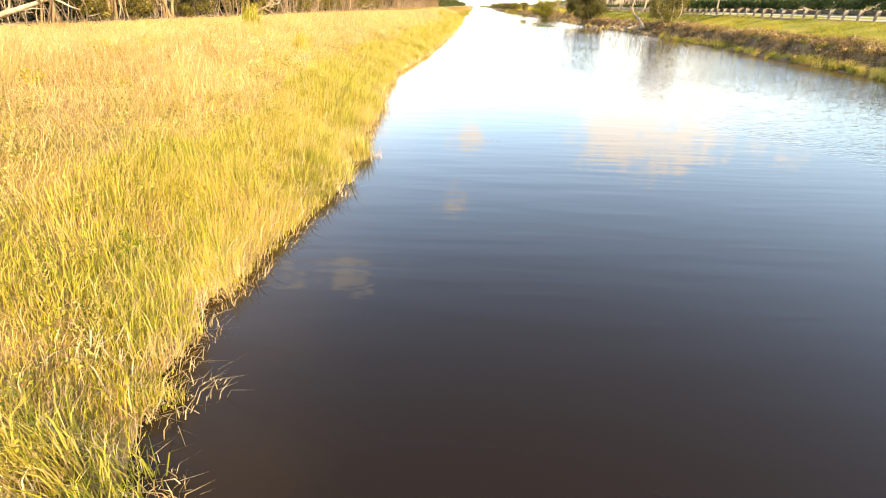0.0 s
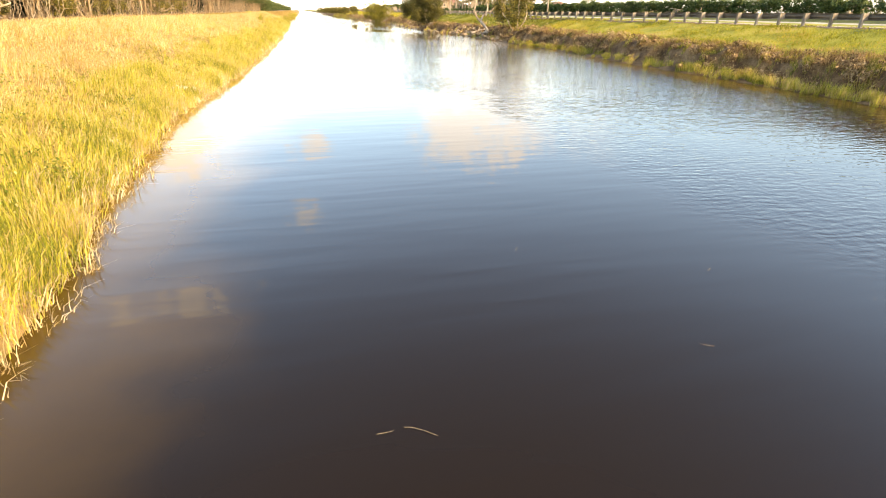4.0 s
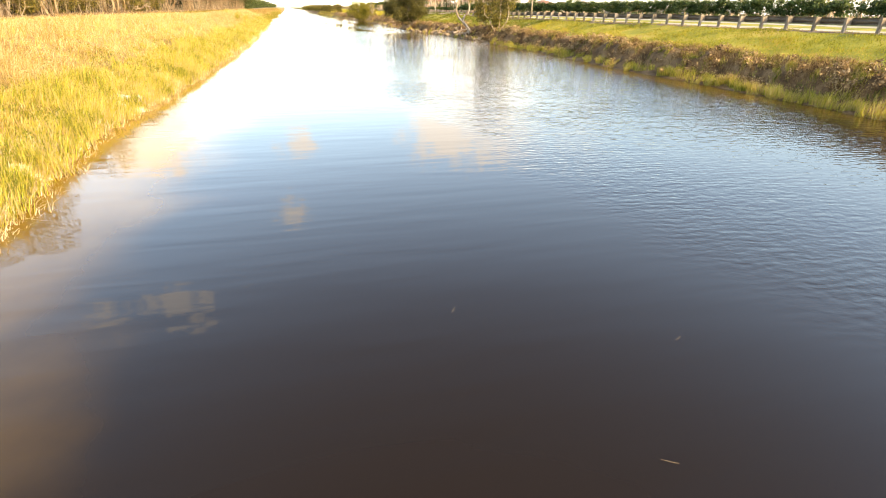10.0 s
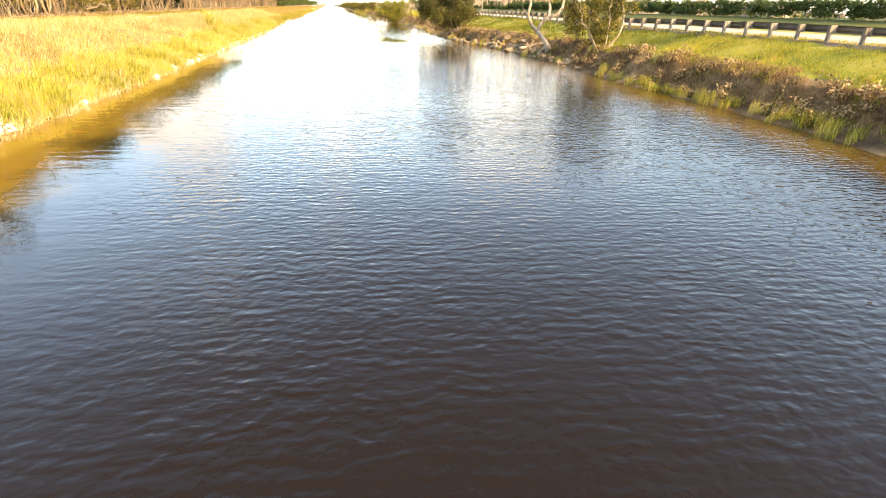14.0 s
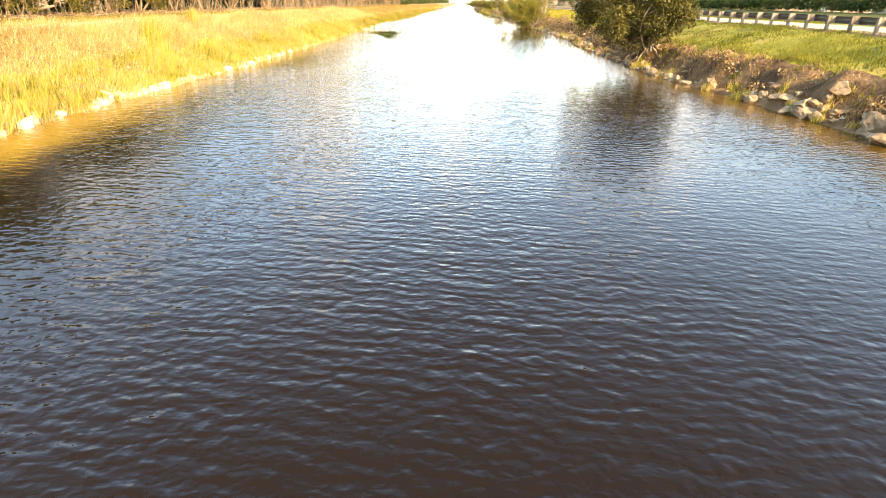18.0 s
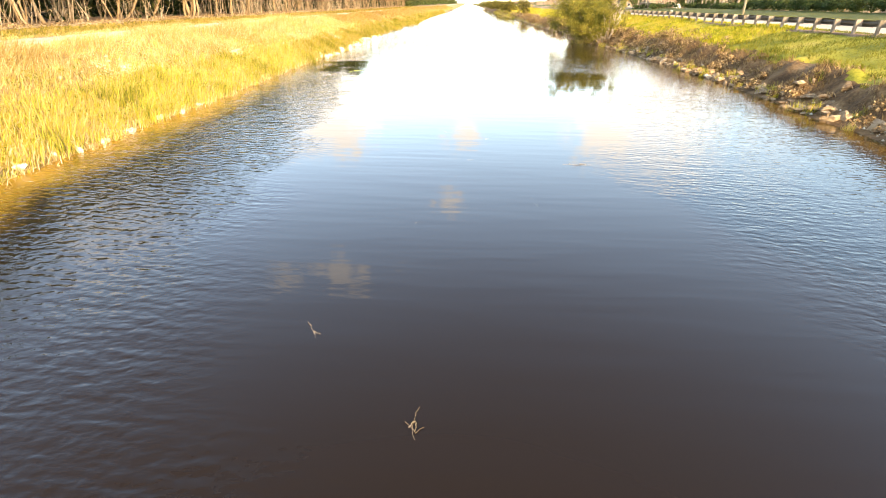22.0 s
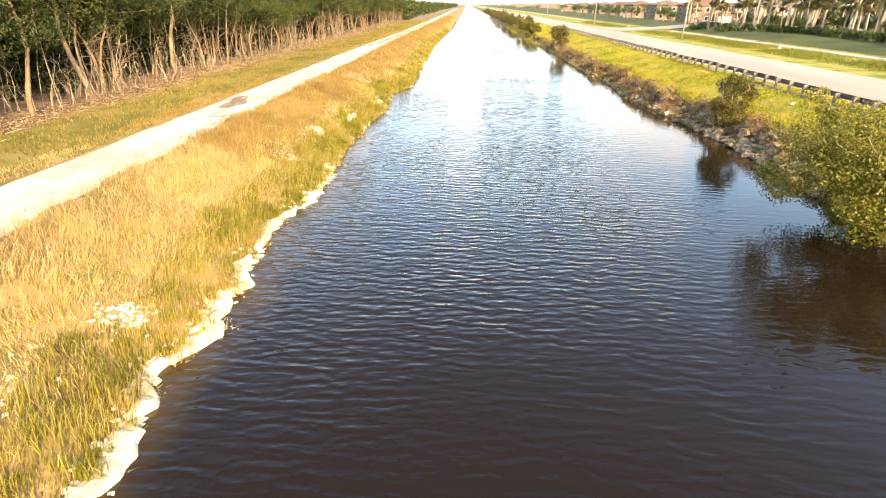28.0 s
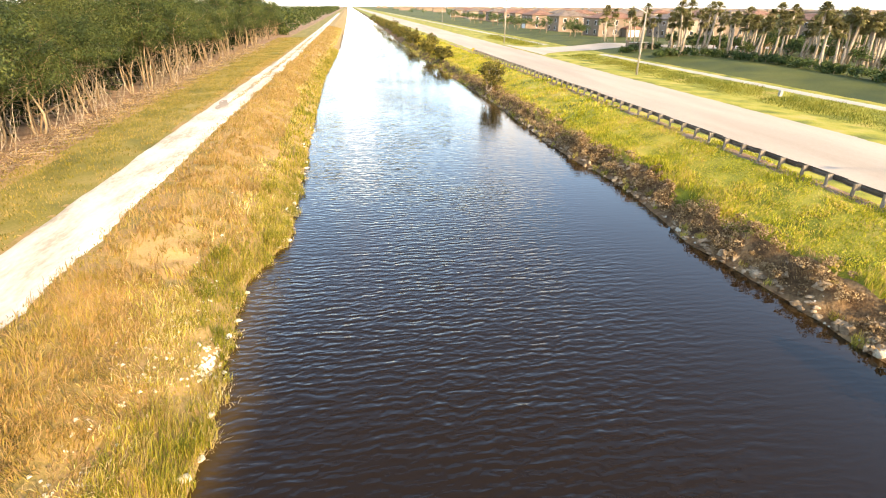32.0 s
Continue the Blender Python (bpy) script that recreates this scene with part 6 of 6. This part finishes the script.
def houses():
    rnd = random.Random(55)
    kinds = [make_house(1, 16, 11, 2, M_STUCCO, M_ROOF), make_house(2, 15, 12, 2, M_STUCCO2, M_ROOF2), make_house(3, 17, 12, 1, M_STUCCO2, M_ROOF2), make_house(4, 14, 11, 2, M_STUCCO, M_ROOF2)]
    labels = ("two-storey tan stucco house with terracotta tile roof", "two-storey pale stucco house with brown tile roof", "single-storey pale house with a brown hip roof", "two-storey tan stucco house with brown tile roof")
    for k, l in zip(kinds, labels):
        tagged(k, l, "house", "houses of the estate")
    spots = [(84, 296, 0), (103, 292, 1), (124, 298, 3), (146, 286, 0), (82, 326, 3), (80, 354, 0), (168, 280, 1), (104, 352, 2), (98, 382, 2), (92, 408, 0), (92, 430, 0), (90, 458, 3), (92, 486, 0), (90, 516, 1), (94, 548, 0), (92, 585, 3), (122, 350, 1), (126, 378, 3), (124, 412, 0), (126, 446, 1), (124, 482, 3), (126, 520, 0),
             (150, 300, 2), (172, 312, 1), (205, 335, 2), (240, 345, 1), (165, 372, 0), (190, 400, 3), (228, 410, 0), (160, 440, 1), (195, 455, 0), (160, 500, 3), (200, 515, 1), (240, 480, 0), (280, 420, 1), (215, 240, 1), (260, 200, 3), (270, 130, 0), (190, 262, 0), (260, 300, 3),
             (300, 360, 0), (340, 430, 3), (130, 570, 1), (170, 600, 0), (215, 590, 3), (270, 560, 1), (330, 540, 0), (110, 640, 0), (160, 680, 1), (220, 670, 0), (290, 650, 3), (370, 620, 1)]
    used = set()
    for x, y, i in spots:
        m = pose(x, y + 25, g(x, y), 0, 0, rnd.choice((0, 90, 180, 270, 90)) + rnd.uniform(-6, 6)) @ Matrix.Scale(0.86, 4)
        if i not in used:
            used.add(i)
            kinds[i].matrix_basis = m
        else:
            copy_thing(kinds[i], m).matrix_basis = m
    b = Build()
    for k in range(260):
        x, y = rnd.uniform(100, 1300), 720 + 1400 * rnd.random()
        z, w, d = g(x, y), rnd.uniform(12, 20), rnd.uniform(10, 14)
        b.box((x, y, z + 2.5), (w, d, 5.4))
        b.box((x, y, z + 6.1), (w + 1, d + 1, 1.8), 0, 0.45)
    tagged(part("distant_houses", b, M_STUCCO), "distant tan roofs of the estate at the horizon", "houses", kind="stuff")


houses()


# ---- small things beyond the road ----
def entrance_wall():
    root = thing("entrance_wall", "low tan stone entrance wall with a cap", "wall", at=(60.8, 261, g(60.8, 261)))
    part("wall", Build().box((0, 0, 0.6), (4.0, 0.5, 1.4)), M_STUCCO, root)
    part("cap", Build().box((0, 0, 1.36), (4.3, 0.75, 0.16)), M_CONC, root)
    part("pier", Build().box((-2.1, 0, 0.8), (0.7, 0.7, 1.9)), M_STUCCO, root)


entrance_wall()


def loader(x, y):
    root = thing("wheel_loader", "small yellow wheel loader parked by the palms", "loader", at=(x, y, g(x, y)))
    part("body", Build().box((0, 0, 1.1), (2.6, 1.5, 0.8), 0, 0.9), M_YELLOW, root)
    cab = part("cab", Build().box((-0.2, 0, 2.0), (1.2, 1.3, 1.2), 0, 0.85), M_PANE, root)
    part("roof", Build().box((-0.2, 0, 2.66), (1.3, 1.35, 0.1)), M_YELLOW, cab)
    part("boom", Build().tube([(0.6, 0, 1.4), (1.6, 0, 2.2), (2.3, 0, 1.2)], [0.16, 0.15, 0.12], 8), M_YELLOW, root)
    part("bucket", Build().box((2.6, 0, 0.7), (0.7, 1.7, 0.7), 0, 0.8), M_YELLOW, root)
    for sx in (-0.9, 0.9):
        for sy in (-0.85, 0.85):
            w = part("wheel", Build().tube([(sx, sy - 0.2, 0.55), (sx, sy + 0.2, 0.55)], [0.55, 0.55], 16), M_BLACK, root)
            part("rim", Build().tube([(sx, sy - 0.22, 0.55), (sx, sy + 0.22, 0.55)], [0.28, 0.28], 12), M_YELLOW, w)


loader(94.5, 231)


def marker_box(x, y):
    root = thing("utility_box", "small pale grey utility box beside the footpath", "box", at=(x, y, g(x, y)))
    part("body", Build().box((0, 0, 0.25), (0.34, 0.3, 0.6)), M_BOX, root)
    part("lid", Build().box((0, 0, 0.58), (0.4, 0.36, 0.08)), M_BOX, root)


marker_box(48.4, 207.0)


def bag(x, y):
    me = rock_mesh("plastic_bag", 77, M_TRIM, 0.5)
    ob = new("plastic_bag", me)
    ob.matrix_basis = Matrix.LocRotScale((x, y, g(x, y) + 0.08), None, (0.22, 0.16, 0.16))
    tagged(ob, "crumpled white plastic bag lying on the verge", "bag")


bag(25.0, 162.0)


# ---- on the water ----
def lily_patch(x, y):
    b = Build()
    rnd = random.Random(2)
    for k in range(20):
        t = rnd.random()
        px, py = x + (t - 0.5) * 0.5 + rnd.gauss(0, 0.09), y + (t - 0.5) * 0.7 + rnd.gauss(0, 0.2)
        q, a0 = rnd.uniform(0.025, 0.05), rnd.uniform(0, 6.28)
        n = len(b.v)
        b.v.append((px, py, 0.03))
        for j in range(7):
            a = a0 + j * 0.9
            b.v.append((px + math.cos(a) * q, py + math.sin(a) * q, 0.012))
        b.f.extend((n, n + 1 + j, n + 2 + j) for j in range(6))
    tagged(part("floating_plants", b, M_FLOAT), "bright green floating water plants", "water plant", kind="stuff")


lily_patch(1.4, 120.7)


def floating_twig(x, y, length, turn, forks):
    rnd = random.Random(int(x * 10 + y))
    b = Build()
    d = Vector((math.cos(turn), math.sin(turn), 0)) * length
    p = Vector((x, y, 0.004))
    limb(b, p, p + d, 0.002, 0.0012, 0.1, 5, 4, rnd)
    for k in range(forks):
        q = p + d * rnd.uniform(0.2, 0.9)
        limb(b, q, q + Vector((rnd.uniform(-1, 1), rnd.uniform(-1, 1), 0.06)) * length * 0.35, 0.004, 0.002, 0.2, 3, 4, rnd)
    tagged(part("floating_twig", b, M_TWIG), "thin pale twig floating on the water", "twig", "twigs floating on the canal")


for tx, ty, tl, ta, tf in ((0.6, 11.88, 0.25, -0.55, 0), (0.4, 11.86, 0.12, 0.1, 0), (7.04, 95.3, 0.34, 1.62, 6), (6.77, 106.83, 0.17, 0.1, 1), (7.97, 106.1, 0.16, 0.6, 1), (3.5, 12.2, 0.12, 2.6, 0), (8.8, 101.0, 0.45, 1.75, 0), (9.7, 103.8, 0.7, 0.1, 4), (5.8, 96.7, 0.3, 2.0, 3), (7.0, 31.0, 0.25, 0.1, 1), (2.5, 14.5, 0.12, 1.0, 0), (4.5, 13.5, 0.1, 0.4, 0), (7.5, 104, 0.12, 0.3, 0), (6.6, 100, 0.1, 1.2, 0)):
    floating_twig(tx, ty, tl, ta, tf)


def fallen_tree(x, y, seed, size):
    """A fallen bleached tree top at the edge of the wood."""
    rnd = random.Random(seed)
    root = thing("fallen_tree", "fallen bleached tree with bare crooked branches", "dead tree", at=(x, y, g(x, y)))
    b = Build()
    pts = limb(b, (-1.2 * size, 0.4, 0.2), (2.4 * size, -0.6, 1.3 * size), 0.13, 0.05, 0.15, 7, 7, rnd)
    part("trunk", b, M_WHITEBARK, root, smooth=True)
    for k in range(9):
        q = pts[rnd.randint(2, 7)]
        c = Build()
        e = q + Vector((rnd.uniform(-0.6, 1.3), rnd.uniform(-1, 1), rnd.uniform(-0.4, 0.9))) * size
        p2 = limb(c, q, e, 0.05, 0.018, 0.25, 4, 5, rnd)
        limb(c, p2[2], p2[2] + Vector((rnd.uniform(-0.5, 0.8), rnd.uniform(-0.6, 0.6), rnd.uniform(-0.2, 0.5))) * size, 0.025, 0.01, 0.25, 3, 4, rnd)
        part("branch", c, M_WHITEBARK, root, smooth=True)


fallen_tree(-17.5, 20.5, 4, 1.1)
fallen_tree(-20.0, 52.0, 5, 0.9)
fallen_tree(-20.2, 101.0, 6, 0.8)
fallen_tree(20.9, 73.6, 8, 0.5)

edge = random.Random(12)
for k in range(16):
    ey = 14 + 7.0 * k + edge.uniform(-2.5, 2.5)
    shrub("shrub", "sunlit olive shrub at the edge of the wood", -20.6 + edge.uniform(-0.7, 0.7), ey, edge.uniform(1.8, 3.6), edge.uniform(1.0, 1.7), (0, 0), 3, 0.14, 26, 44, 500 + k, bark=M_BARK, low=0.15)
